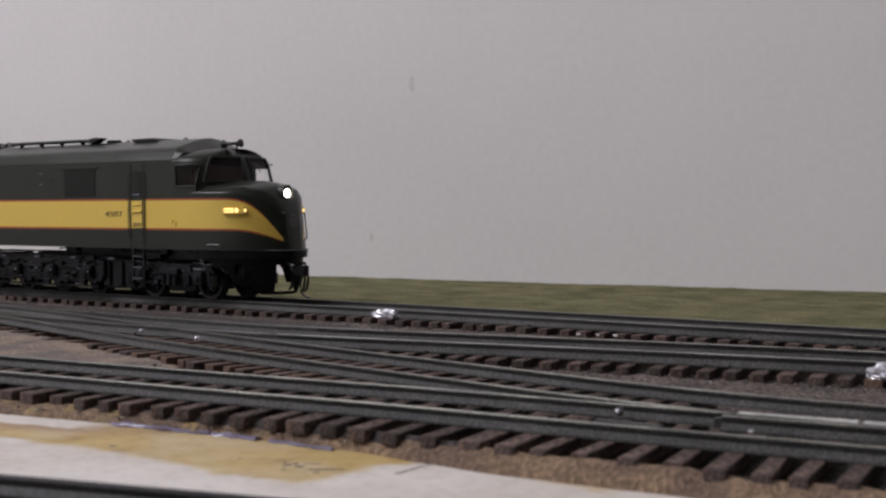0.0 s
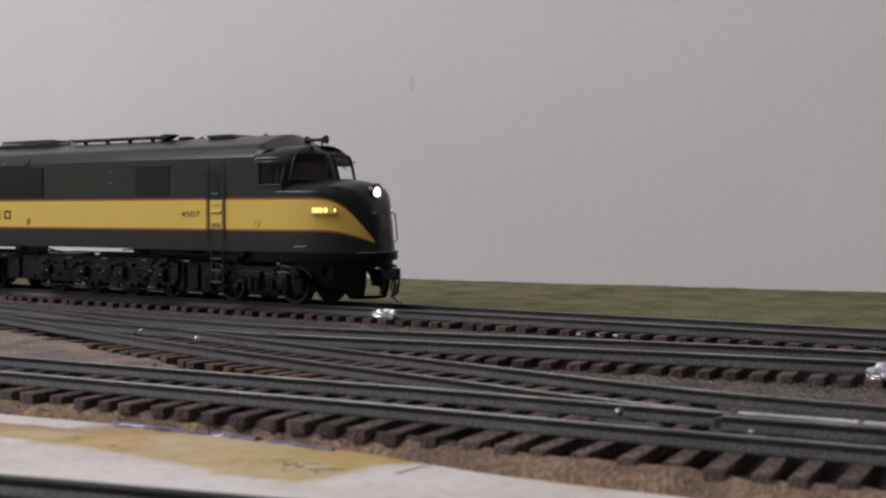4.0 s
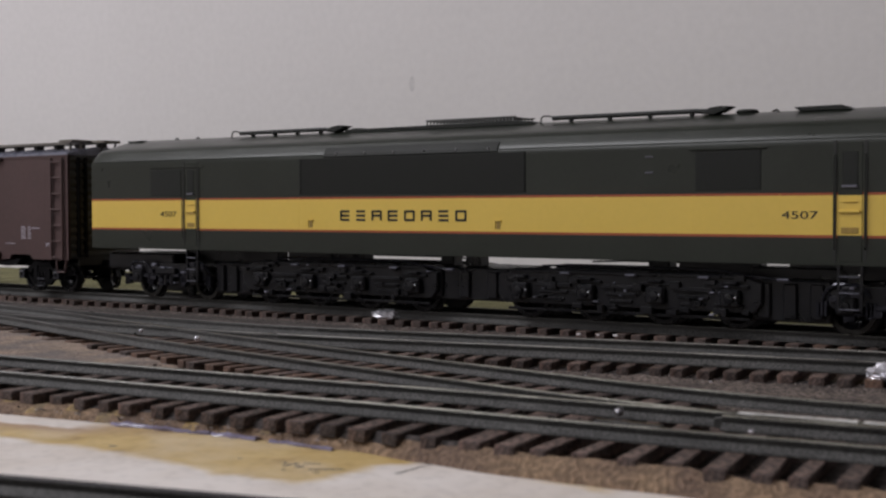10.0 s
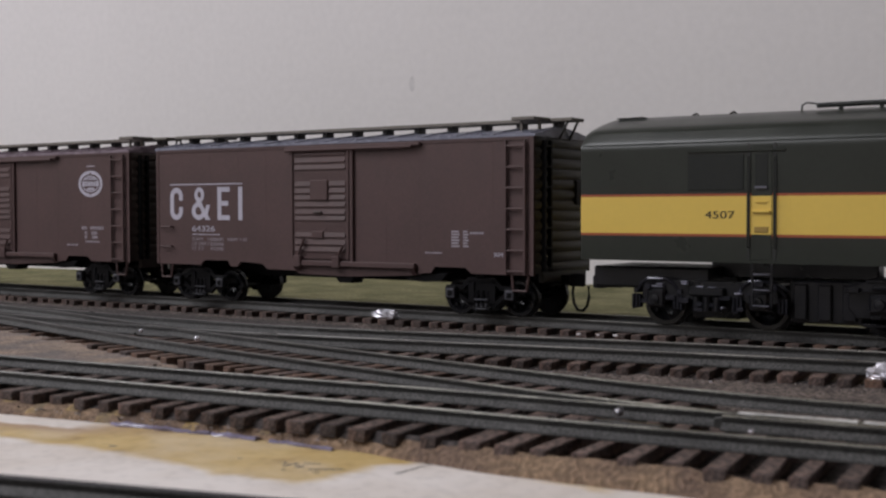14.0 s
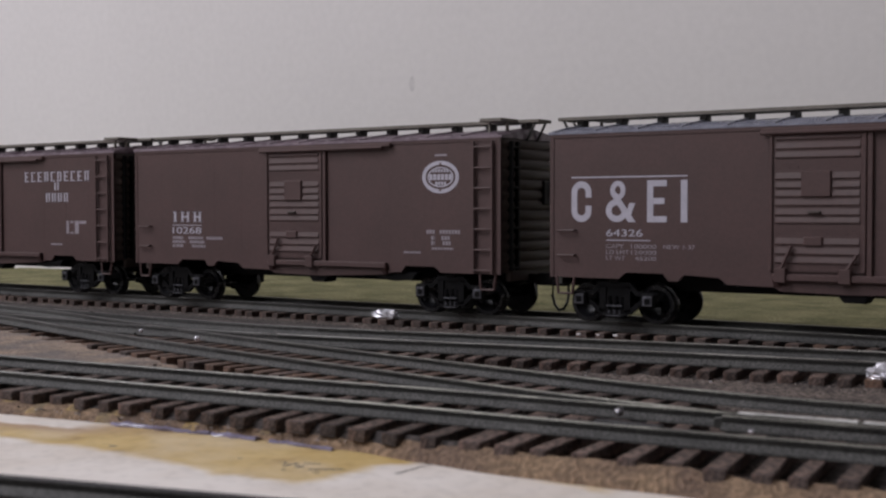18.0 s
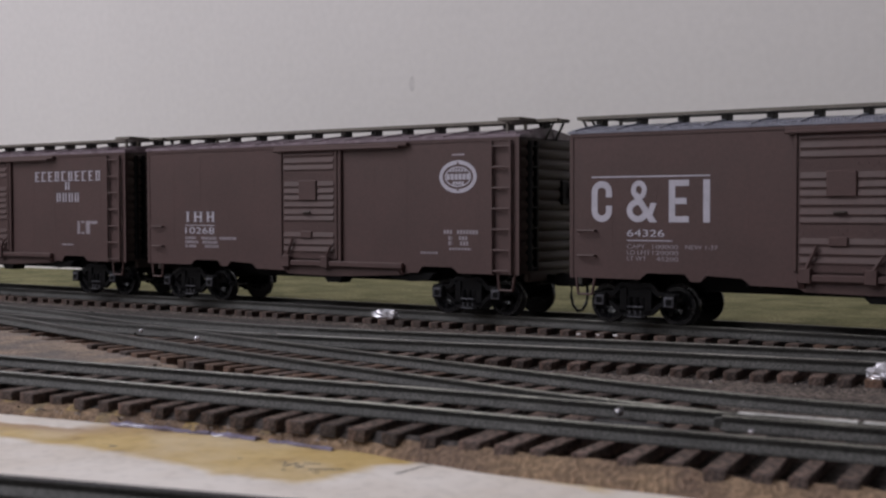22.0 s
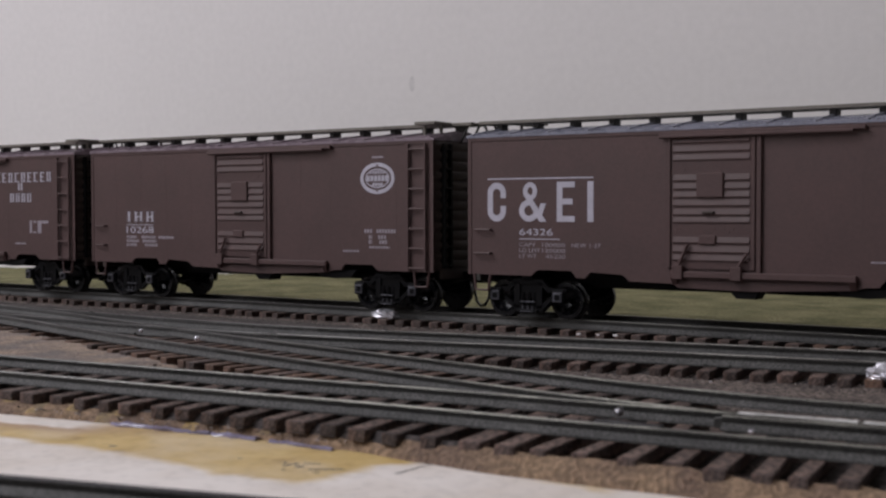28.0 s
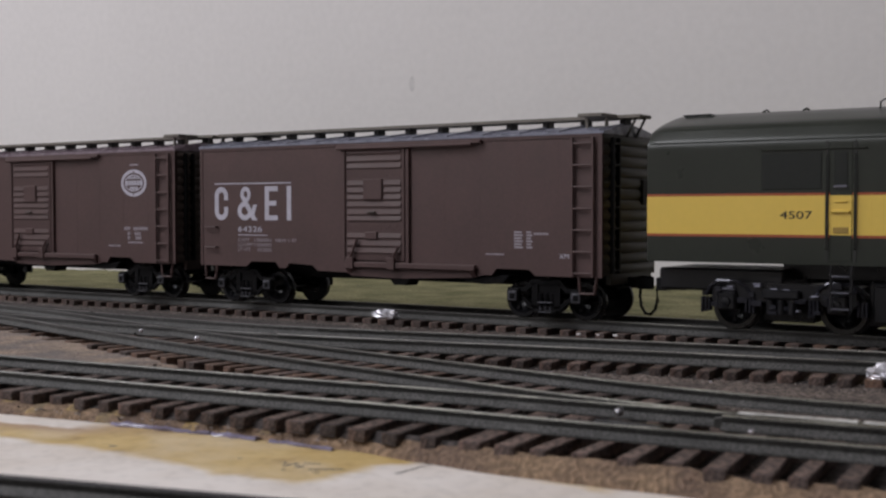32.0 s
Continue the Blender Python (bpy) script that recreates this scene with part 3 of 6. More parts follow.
def track(name, label, line, x0, x1, tie_from, tie_to, spacing, rails=(-1, 1), red=(), seed=1, half=16.0, sunk=0.0, shape=RAIL_SHAPE, near=None, head=M_RAILTOP, places=(), half_gauge=GAUGE_HALF, caked=-2000):
    rng = random.Random(seed)
    root = tagged(new(name), label, "railway track", group="tracks on the layout")
    for side in rails:
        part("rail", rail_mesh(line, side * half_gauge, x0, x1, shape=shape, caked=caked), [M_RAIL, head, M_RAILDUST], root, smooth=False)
    spikes = bmesh.new()
    spots, x = [], tie_from
    while x < tie_to:
        if places and places[0] - spacing * 0.6 < x < places[-1] + spacing * 0.6:
            spots += places
            x = places[-1] + spacing
            continue
        spots.append(x)
        x += spacing * rng.uniform(0.9, 1.1)
    for x in spots:
        ang = math.degrees(math.atan((line(x + 1) - line(x - 1)) / 2))
        reddish = 1 if any(a <= x <= b for a, b in red) and rng.random() < 0.6 else (1 if rng.random() < 0.03 else 0)
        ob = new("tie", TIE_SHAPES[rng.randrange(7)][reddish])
        ob.parent = root
        reach = near(x) if near else half
        ob.matrix_basis = pose(x * MM, (line(x) + (half - reach) / 2 + rng.uniform(-0.6, 0.6)) * MM, (rng.uniform(-0.15, 0.0) - sunk) * MM, 0, 0, ang + rng.uniform(-2.5, 2.5)) \
            @ Matrix.Diagonal((rng.uniform(0.9, 1.12), (half + reach) / 32.0, 1, 1))
        if rng.random() < 0.3:
            for side in rails:
                y = line(x) + side * (GAUGE_HALF + rng.choice((-1.25, 1.25)))
                box(spikes, x - 0.22, x + 0.22, y - 0.3, y + 0.3, -2.6, -1.95)
    sp = part("spikes", spikes, M_RAIL, root)
    sp["kind"] = "stuff"
    return root


# where the hand-laid ties lie, unevenly, along the near stretch of two tracks
GAPS_THIRD = [-182.9, -176.9, -171.3, -165.1, -160.0, -154.6, -148.9, -143.9, -138.3, -132.2, -126.2, -120.6, -115.6, -110.4, -104.5, -97.4, -91.0,
              -85.6, -80.2, -74.2, -68.4, -63.3, -57.4, -52.0, -46.9, -41.7]
TIES_THIRD = [(a + b) / 2 - 1.6 for a, b in zip(GAPS_THIRD, GAPS_THIRD[1:])]
TIES_SECOND = [x - 2.6 for x in (-161.0, -154.8, -149.6, -144.0, -138.9, -133.8, -128.1, -122.3, -116.3, -110.8, -105.8, -99.9, -94.7, -89.3, -84.3,
                                 -79.0, -74.0, -68.4)]
track("main_track", "straight hand-laid main track with dark rails on brown wooden ties", LINE_MAIN, -1500, 900, -640, 60, 5.75, seed=3, half=14.0)
track("passing_track", "gently curved second track with dark rails on wooden ties", LINE_SECOND, -1500, 900, -480, 60, 5.5, seed=5, half=16.4, head=M_RAILSHINE,
                     places=TIES_SECOND, caked=-196)
TRACK_THIRD = track("siding_track", "third track with dark rails on chunky brown wooden ties", LINE_THIRD, -1500, 900, -420, 90, 5.64, seed=8, half=15.6, sunk=-0.4, shape=RAIL_LOW, places=TIES_THIRD, half_gauge=8.5,
                    near=smooth_line([(-500, 15.2), (-200, 15.4), (-150, 16.2), (-100, 18.6), (-60, 19.6), (90, 19.6)]))
track("front_track", "track along the front of the board with dark rails", LINE_FRONT, -1500, 900, -400, 120, 6.8, seed=11, sunk=-0.4, shape=RAIL_LOW, head=M_RAILDARK)
TRACK_CROSS = track("crossover_track", "crossover between two tracks with dark rails on reddish ties", LINE_CROSS, -330, 36, -222, -72, 5.3, red=((-240, -130),), seed=17, sunk=-0.4, shape=RAIL_LOW, caked=-186)


def track_details():
    # guard and wing rails at the frog, a bright strip of rail, joints
    bm = rail_mesh(LINE_THIRD, 8.5 - 2.9, -62, 40, shape=RAIL_LOW)
    part("guard_rail", bm, [M_RAIL, M_RAILTOP, M_RAILDUST], TRACK_THIRD)
    bm = bmesh.new()
    box(bm, -64.4, -59.6, LINE_THIRD(-62) + GAUGE_HALF - 2.2, LINE_THIRD(-62) + GAUGE_HALF - 0.9, -2.4, -0.6, bev=0.2)
    part("rail_joiner", bm, M_RAIL, TRACK_THIRD)
    # Bare metal strip; its gleam is put in as near-white colour.
    for xa, xb in ((-61.3, -45.0), (-44.2, -40.6)):
        bm = bmesh.new()
        loops = []
        for x in np.linspace(xa, xb, int((xb - xa) / 0.5) + 2):
            y = LINE_THIRD(x) + 8.5
            w, u = 0.3 * noise.noise(Vector((x * 0.6, 5, 5))), 0.25 * noise.noise(Vector((x * 0.9, 1, 8)))
            loops.append([(x, y - 0.62 - w, -0.5), (x, y - 0.5 - w, 0.05), (x, y + 0.35 + u, 0.12), (x, y + 0.4 + u, -0.3)])
        rings(bm, loops)
        part("bright_rail_strip", bm, M_RAILBRIGHT, TRACK_THIRD, "bright bare metal strip on the rail head")
    # throw bars with bright pins at the points
    for (x, y, r) in ((-229.2, -87.4, 0.6), (-204.1, -93.1, 0.75), (-77.8, -132.2, 0.8), (-56.0, -136.9, 0.4)):
        bm = bmesh.new()
        lump(bm, 0, 0, 0, r, r, r * 0.8, x, 0.15)
        ob = link("pin", bm, M_STEELY if -100 < x < -60 else M_FOIL, TRACK_CROSS if x < -100 else TRACK_THIRD, "small bright metal pin", at=(x, y, -0.7), smooth=True)
    bm = bmesh.new()
    box(bm, -79.5, -69, -137.5, -135.4, -2.6, -1.2, bev=0.3)
    part("tie_bar", bm, M_CHASSIS, TRACK_THIRD)


track_details()


def sand_fill():
    """Tan sand between the crossover and the third track, over a few buried ties."""
    bm = bmesh.new()
    loops = []
    for x in np.arange(-334, -180, 3.0):
        lo, hi = LINE_THIRD(x) + 11.5, LINE_CROSS(x) - 10.5 + 0.4 * max(0.0, min(1.0, (-205 - x) / 14)) - max(0.0, (x + 225) * 0.12)
        hi = max(hi, lo + 1.0)
        row = []
        for k in range(13):
            t = k / 12
            y = lo + (hi - lo) * t
            up = 1.5 * min(1.0, 3 * min(t, 1.25 - t) + 0.1) * min(1.0, max(0.0, (-182 - x) / 14))
            row.append((x, y, BALLAST_Z - 0.3 + up + 0.35 * noise.noise(Vector((x * 0.15, y * 0.15, 2))) + 0.15 * noise.noise(Vector((x * 0.7, y * 0.7, 5)))))
        loops.append(row)
    rings(bm, loops, closed=False)
    tagged(link("sand_fill", bm, M_SAND), "tan sandy fill between two tracks", "sand", kind="stuff")
    # thick dusty ballast up to the rail feet where the two rear tracks run together
    bm = bmesh.new()
    loops = []
    for x in np.arange(-640, -186, 2.5):
        sink = max(0.0, min(1.0, (x + 216) / 28))
        lo, hi = (LINE_CROSS(x) - 8.6 if x > -330 else LINE_SECOND(x) - 15), -15.4
        row = []
        for k in range(26):
            y = lo + (hi - lo) * k / 25
            edge = min(1.0, 3.5 * min(k, 25 - k) / 25)
            row.append((x, y, BALLAST_Z - 0.4 + (1.9 - 2.2 * sink) * edge + 0.3 * noise.noise(Vector((x * 0.13, y * 0.2, 12))) + 0.22 * noise.noise(Vector((x * 0.6, y * 0.7, 15)))))
        loops.append(row)
    rings(bm, loops, closed=False)
    tagged(link("ballast_fill", bm, M_DUST), "dusty grey-brown ballast heaped between the rear tracks", "ballast", kind="stuff")
    rng = random.Random(31)
    x = -318.0
    while x < -224:
        ob = new("tie", TIE_SHAPES[rng.randrange(7)][1])
        ob.parent = TRACK_CROSS
        ob.matrix_basis = pose(x * MM, LINE_CROSS(x) * MM, rng.uniform(-0.3, 0.1) * MM, 0, 0, -9 + rng.uniform(-4, 4)) @ Matrix.Diagonal((1, rng.uniform(0.78, 0.95), 1, 1))
        x += rng.uniform(7, 12)


sand_fill()


def clutter():
    """Shiny lumps on the ties, a bead of dried glue, pencil marks, loose ballast."""
    for (x, y, z, rx, ry, rz, s) in ((-211.6, -9.6, -1.6, 4.6, 1.8, 1.4, 2.0), (-57.6, -61.0, -1.7, 3.1, 2.1, 1.75, 6.0)):
        bm = bmesh.new()
        lump(bm, 0, 0, 0, rx, ry, rz, s, 0.45, 20, 13)
        for v in bm.verts:
            v.co += Vector((noise.noise(v.co * 1.1 + Vector((s, 0, 0))), noise.noise(v.co * 1.1 + Vector((0, s, 5))), noise.noise(v.co * 1.1 + Vector((9, 0, s))))) * 0.55
        ob = link("shiny_lump", bm, M_FOIL, at=(x, y, z))
        tagged(ob, "crumpled bright silvery scrap lying on the ties", "scrap", group="shiny scraps on the track")
    for (x, y, r) in ((-142.3, -20.9, 0.55), (-137.6, -19.6, 0.4), (-133.1, -18.6, 0.6)):
        bm = bmesh.new()
        lump(bm, 0, 0, 0, r * 1.3, r * 0.7, r * 0.5, x, 0.4)
        ob = link("glue_drop", bm, M_SMUDGE, at=(x, y, -2.5), smooth=True)
        tagged(ob, "small pale drop of dried glue beside the ties", "glue", group="glue drops")
    for xa, xb in ((-153.5, -144.5), (-144.2, -134), (-133.5, -124.5), (-122, -110)):
        bm = bmesh.new()
        pts = []
        for x in np.linspace(xa, xb, 9):
            pts.append((x, LINE_THIRD(x) - BED_EDGE(x) - 0.9 + 0.5 * noise.noise(Vector((x * 0.25, 2, 2))), BOARD_Z + 0.12))
        tube(bm, pts, 0.48, 8)
        for v in bm.verts:
            v.co += Vector((0, 0.9 * noise.noise(v.co * 0.4), 0.4 * noise.noise(v.co * 0.45 + Vector((4, 4, 4)))))
        tagged(link("glue_bead", bm, M_PUTTY, smooth=True), "wavy bead of dried violet-grey glue along the roadbed", "glue", group="glue beads")
    bm = bmesh.new()
    for (xa, ya, xb, yb, w) in ((-93.4, -166.8, -93.0, -158.3, 0.18), (-109.1, -171.1, -108.4, -168.5, 0.25), (-104.9, -170.9, -100.8, -168.2, 0.3), (-107.8, -168.4, -105.6, -167.2, 0.2), (-139.9, -174.5, -138.8, -174.1, 0.35), (-117.9, -170.5, -117.4, -170.2, 0.3), (-110.5, -169.5, -110.0, -169.3, 0.3), (-107.4, -170.6, -106.3, -170.1, 0.4), (-103.2, -171.9, -102.4, -171.5, 0.3), (-107.8, -173.0, -107.2, -172.7, 0.25)):
        d = Vector((xb - xa, yb - ya, 0))
        q = Vector((-d.y, d.x, 0)).normalized() * w
        a, b = Vector((xa, ya, BOARD_Z + 0.05)), Vector((xb, yb, BOARD_Z + 0.05))
        vs = [bm.verts.new(p) for p in (a - q, b - q, b + q, a + q)]
        bm.faces.new(vs)
    tagged(link("pencil_marks", bm, M_PENCIL), "short dark pencil strokes on the white board", "marks", kind="stuff")
    rng = random.Random(4)
    bm = bmesh.new()
    for k in range(14000):
        x = rng.uniform(-430, -20)
        if k % 9 == 0:
            x = rng.uniform(-334, -190)
        ln = rng.choice((LINE_MAIN, LINE_SECOND, LINE_SECOND, LINE_CROSS, LINE_THIRD))
        if ln is LINE_CROSS and not -320 < x < -70:
            continue
        y = ln(x) + rng.choice((-1, 1)) * (rng.uniform(13, 21) if rng.random() < 0.8 else rng.uniform(0, 14))
        z = BALLAST_Z - 0.1
        if k % 9 == 0:
            lo, hi = LINE_THIRD(x) + 13, LINE_CROSS(x) - 11.5
            y, z = rng.uniform(lo, max(lo + 1, hi)), BALLAST_Z + 0.8
        if y > 21 or y < LINE_THIRD(x) - 19:
            continue
        r = rng.uniform(0.14, 0.42)
        q = [Vector((x + rng.uniform(-r, r), y + rng.uniform(-r, r), z + (r if i == 3 else 0) * rng.uniform(0.8, 1.6))) for i in range(4)]
        q[0].x -= r
        q[1].x += r
        q[2].y += r
        vs = [bm.verts.new(p) for p in q]
        for f in ((0, 1, 3), (1, 2, 3), (2, 0, 3)):
            bm.faces.new([vs[i] for i in f])
    # Bright specks stand for glints on the ballast grains and ties.
    sparks = bmesh.new()
    for k in range(90):
        x = rng.uniform(-300, -40)
        lo, hi = LINE_THIRD(x) - 8, LINE_SECOND(x) - 6
        y, r = rng.uniform(lo, hi), rng.uniform(0.06, 0.14)
        z = -2.05 if min(abs(y - LINE_THIRD(x)), abs(y - LINE_CROSS(x))) < 14 else BALLAST_Z + 0.1
        vs = [sparks.verts.new((x + a * r, y + b * r, z + c * r)) for a, b, c in ((-1, -0.6, 0), (1, -0.6, 0), (0, 1, 0), (0, 0, 1.3))]
        for f in ((0, 1, 3), (1, 2, 3), (2, 0, 3)):
            sparks.faces.new([vs[i] for i in f])
    tagged(link("metal_filings", sparks, M_FOIL), "tiny bright specks between the rails that stand for glints", "filings", kind="stuff")
    tagged(link("loose_ballast", bm, M_STONE), "loose pale ballast grains along the ties", "ballast", kind="stuff")


clutter()


# ---- locomotive ----
def ramp_between(pts):
    xs, ys = [p[0] for p in pts], [p[1] for p in pts]
    return lambda x: float(np.interp(x, xs, ys))


TIP, BAND_END = 186.3, 185.7
ROOF_TOP = ramp_between([(-119.8, 51.2), (-119.0, 52.3), (-117, 52.9), (-112, 53.1), (149.4, 53.1), (149.5, 38.9), (171.2, 38.6), (173, 38.5), (179, 37.9), (182.3, 37.0),
                         (184.2, 35.2), (185.4, 32), (186.3, 28)])
SHOULDER = ramp_between([(-119.8, 44.4), (149.4, 44.6), (149.5, 34.4), (165, 34.4), (175, 34.2), (181, 33.0), (184.2, 31), (186.3, 27.8)])


def half_width(x):
    if x <= 158:
        return 18.35
    t = min(1.0, (x - 158) / (TIP - 158 + 0.35))
    return 18.35 * (1 - t**2.2) ** 0.55


def stripe_top(x):
    return 32.2 if x <= 169 else 32.2 - 12.7 * (min(x - 169, BAND_END - 169) / (BAND_END - 169)) ** 4.0


def stripe_foot(x):
    return 23.2 if x <= 170 else 23.2 - 4.1 * (min(x - 170, BAND_END - 170) / (BAND_END - 170)) ** 3.2


def hull_rows(x):
    """Near half of the section at x, from the sill up to the ridge: (half width share, height)."""
    zt, zb, zs, top = stripe_top(x), stripe_foot(x), SHOULDER(x), ROOF_TOP(x)
    thin = 0.6 if x < 182 else 0.3
    zs = max(zs, zt + 1.2)
    rows = [(1, 16.4), (1, zb - thin), (1, zb), (1, zt), (1, zt + thin)]
    for k in (0.36, 0.90, 1.0):
        rows.append((1, zt + thin + (zs - zt - thin) * k))
    for s, u in ((0.988, 0.085), (0.958, 0.19), (0.925, 0.29), (0.89, 0.40), (0.85, 0.52), (0.775, 0.60), (0.68, 0.67), (0.46, 0.82), (0.22, 0.95), (0.0, 1.0)):
        rows.append((s, zs + (top - zs) * u))
    return rows


def hull_point(x, i, side=-1):
    s, z = hull_rows(x)[i]
    lean = 0.0
    if x > 172:
        lean = -2.6 * min(1.0, (x - 172) / 12) * max(0.0, (z - 18) / 19)
    return Vector((x + lean, side * s * half_width(x), z))


STATIONS = ([-119.8, -119.0, -117, -112] + list(np.arange(-100, 140, 12.0)) + [144, 147.5, 149.4, 149.55, 156, 160, 163, 166, 169, 171.5, 173.5, 175.5, 177.5, 179, 180.5, 181.8, 182.8, 183.7, 184.4, 185.0, 185.5, 185.9, 186.15, 186.25])


# cab: plan of its near half at the sill, and how it draws in towards the roof
CAB_PLAN = [(149.4, 1.0), (151.6, 1.0), (156.2, 1.0), (160.4, 0.985), (161.0, 0.94), (161.9, 0.87), (162.8, 0.79), (164.8, 0.57), (166.4, 0.31), (167.3, 0.09), (167.6, 0.0)]
CAB_LEVELS = [33.2, 36.5, 38.0, 41.2, 43.4, 44.2, 45.0, 46.1, 47.2, 48.2, 48.9, 49.2]
CAB_HALF = ramp_between([(33, 18.36), (43.9, 18.36), (45.0, 17.9), (46.1, 16.9), (47.2, 15.0), (48.2, 12.0), (48.9, 8.0), (49.2, 3.0)])
CAB_FRONT = ramp_between([(33, 0.95), (38, 0.90), (42, 0.78), (45, 0.60), (46.1, 0.46), (47.2, 0.25), (48.2, -0.1), (48.9, -0.7), (49.2, -1.3)])


def cab_point(i, k, side):
    x, s = CAB_PLAN[i]
    z = CAB_LEVELS[k]
    if x > 162:
        x = 162 + (x - 163) * (CAB_FRONT(z) if x > 163 else 1) - max(0.0, z - 38) * 0.16 * min(1.0, (x - 162) / 2) + 1.0
    if CAB_PLAN[i][0] > 160.2:
        s *= 1 - 0.018 * max(0.0, z - 37.5)
    return Vector((x, side * s * CAB_HALF(z), z))


def locomotive():
    root = tagged(new("diesel_locomotive"), "dark green model diesel locomotive with yellow band and red pinstripes", "locomotive")
    # shell
    bm = bmesh.new()
    grid = {}
    nrow = len(hull_rows(0))
    for k, x in enumerate(STATIONS):
        for side in (-1, 1):
            for i in range(nrow):
                if i == nrow - 1 and side == 1:
                    grid[k, i, 1] = grid[k, i, -1]
                    continue
                grid[k, i, side] = bm.verts.new(hull_point(x, i, side))
    for k in range(len(STATIONS) - 1):
        xa, xb = STATIONS[k], STATIONS[k + 1]
        for side in (-1, 1):
            for i in range(nrow - 1):
                if i >= 4 and 149.3 < xa < 149.5:
                    continue
                f = bm.faces.new((grid[k, i, side], grid[k + 1, i, side], grid[k + 1, i + 1, side], grid[k, i + 1, side]))
                f.material_index = {1: 2, 2: 1, 3: 2}.get(i, 0) if xb <= 185.6 else 0
    last = len(STATIONS) - 1
    for k, flip in ((0, 1), (last, -1)):
        for i in range(nrow - 1):
            quad = [grid[k, i, -1], grid[k, i + 1, -1], grid[k, i + 1, 1], grid[k, i, 1]]
            quad = list(dict.fromkeys(quad))
            f = bm.faces.new(quad)
            f.material_index = {1: 2, 2: 1, 3: 2}.get(i, 0) if k == 0 else 0
    body = part("body", bm, [M_GREEN, M_YELLOW, M_RED], root, "dark green shell with yellow band", smooth=True)

    # cab with open window holes
    bm = bmesh.new()
    cab = {}
    ni, nk = len(CAB_PLAN), len(CAB_LEVELS)
    for side in (-1, 1):
        for i in range(ni):
            for k in range(nk):
                cab[i, k, side] = cab[i, k, -1] if (i == ni - 1 and side == 1) else bm.verts.new(cab_point(i, k, side))
    holes = {"side_window": [(i, k) for i in (1, 2) for k in (1, 2, 3)], "windshield": [(i, k) for i in (5, 6, 7, 8) for k in (2, 3, 4, 5, 6)]}
    for side in (-1, 1):
        for i in range(ni - 1):
            for k in range(nk - 1):
                if any((i, k) in h for h in holes.values()):
                    continue
                bm.faces.new((cab[i, k, side], cab[i + 1, k, side], cab[i + 1, k + 1, side], cab[i, k + 1, side]))
    bm.faces.new([cab[i, nk - 1, -1] for i in range(ni)] + [cab[i, nk - 1, 1] for i in range(ni - 2, -1, -1)])
    cabin = part("cab", bm, M_GREEN, root, "dark green cab with raked roof", smooth=True)
    # raked end of the roof hood over the cab
    bm = bmesh.new()
    lo, hi = [], []
    for side in (-1, 1):
        seq = range(8, nrow) if side == -1 else range(nrow - 2, 7, -1)
        for i in seq:
            p = hull_point(149.4, i, side)
            lo.append(p)
            hi.append(Vector((149.9 + (p.z - 44.4) * 0.78, p.y * 0.96, min(p.z, 46.8 + (p.z - 44.2) * 0.19))))
    rings(bm, [lo, hi], closed=False)
    part("hood_end", bm, M_GREEN, root, "raked end of the roof hood", smooth=True)
    for side in (-1, 1):
        for name, cells in holes.items():
            bm = bmesh.new()
            cache = {}

            def vert(i, k):
                if (i, k) not in cache:
                    cache[i, k] = bm.verts.new(cab_point(i, k, side) + Vector((-0.12, -side * 0.2, 0)))
                return cache[i, k]
            for i, k in cells:
                bm.faces.new((vert(i, k), vert(i + 1, k), vert(i + 1, k + 1), vert(i, k + 1)))
            ob = part(name, bm, M_GLASS, cabin, "clear window")
            ob.visible_shadow = False
            # raised rim round the opening
            i0, i1 = min(c[0] for c in cells), max(c[0] for c in cells) + 1
            k0, k1 = min(c[1] for c in cells), max(c[1] for c in cells) + 1
            loop = [cab_point(i, k0, side) for i in range(i0, i1 + 1)] + [cab_point(i1, k, side) for k in range(k0 + 1, k1 + 1)]
            loop += [cab_point(i, k1, side) for i in range(i1 - 1, i0 - 1, -1)] + [cab_point(i0, k, side) for k in range(k1 - 1, k0 - 1, -1)]
            bm = bmesh.new()
            tube(bm, loop, 0.5 if name == "windshield" else 0.42, 6)
            part("window_rim", bm, M_GRILLE if name == "windshield" else M_BEAD, cabin)
        bm = bmesh.new()
        a, b = cab_point(8, 6, side), cab_point(8, 3, side)
        tube(bm, [a + Vector((0.4, side * 0.15, -0.6)), b + Vector((0.5, side * 0.9, 0.4))], 0.16, 5)
        part("wiper", bm, M_BLACK, cabin)
        bm = bmesh.new()
        box(bm, 150.8, 160.2, *sorted((side * 18.1, side * 18.6)), 44.3, 44.7, bev=0.15)
        part("drip_rail", bm, M_BEAD, cabin)
    bm = bmesh.new()
    box(bm, 150, 165, -12, 12, 33.4, 34.4)
    box(bm, 148.6, 149.6, -17, 17, 33, 44)
    part("cab_floor", bm, M_CABIN, root)
    # Plain seat shape added where a small cab figurine sits.
    for y in (-11,):
        bm = bmesh.new()
        box(bm, 153.5, 157.5, y - 2.2, y + 2.2, 34, 37.5, bev=0.5)
        box(bm, 153, 154.5, y - 2.2, y + 2.2, 37.5, 42.3, bev=0.5)
        part("cab_seat", bm, M_CREW, root, "plain brown seat shape in place of a cab figure")

    # flush panels, grilles, doors on both sides
    for side in (-1, 1):
        w = side * 18.35

        def plate(name, x0, x1, z0, z1, thick, mat, label="", bev=0.12):
            bm = bmesh.new()
            lo, hi = sorted((w - side * 0.3, w + side * thick))
            box(bm, x0, x1, lo, hi, z0, z1, bev=bev)
            return part(name, bm, mat, root, label)
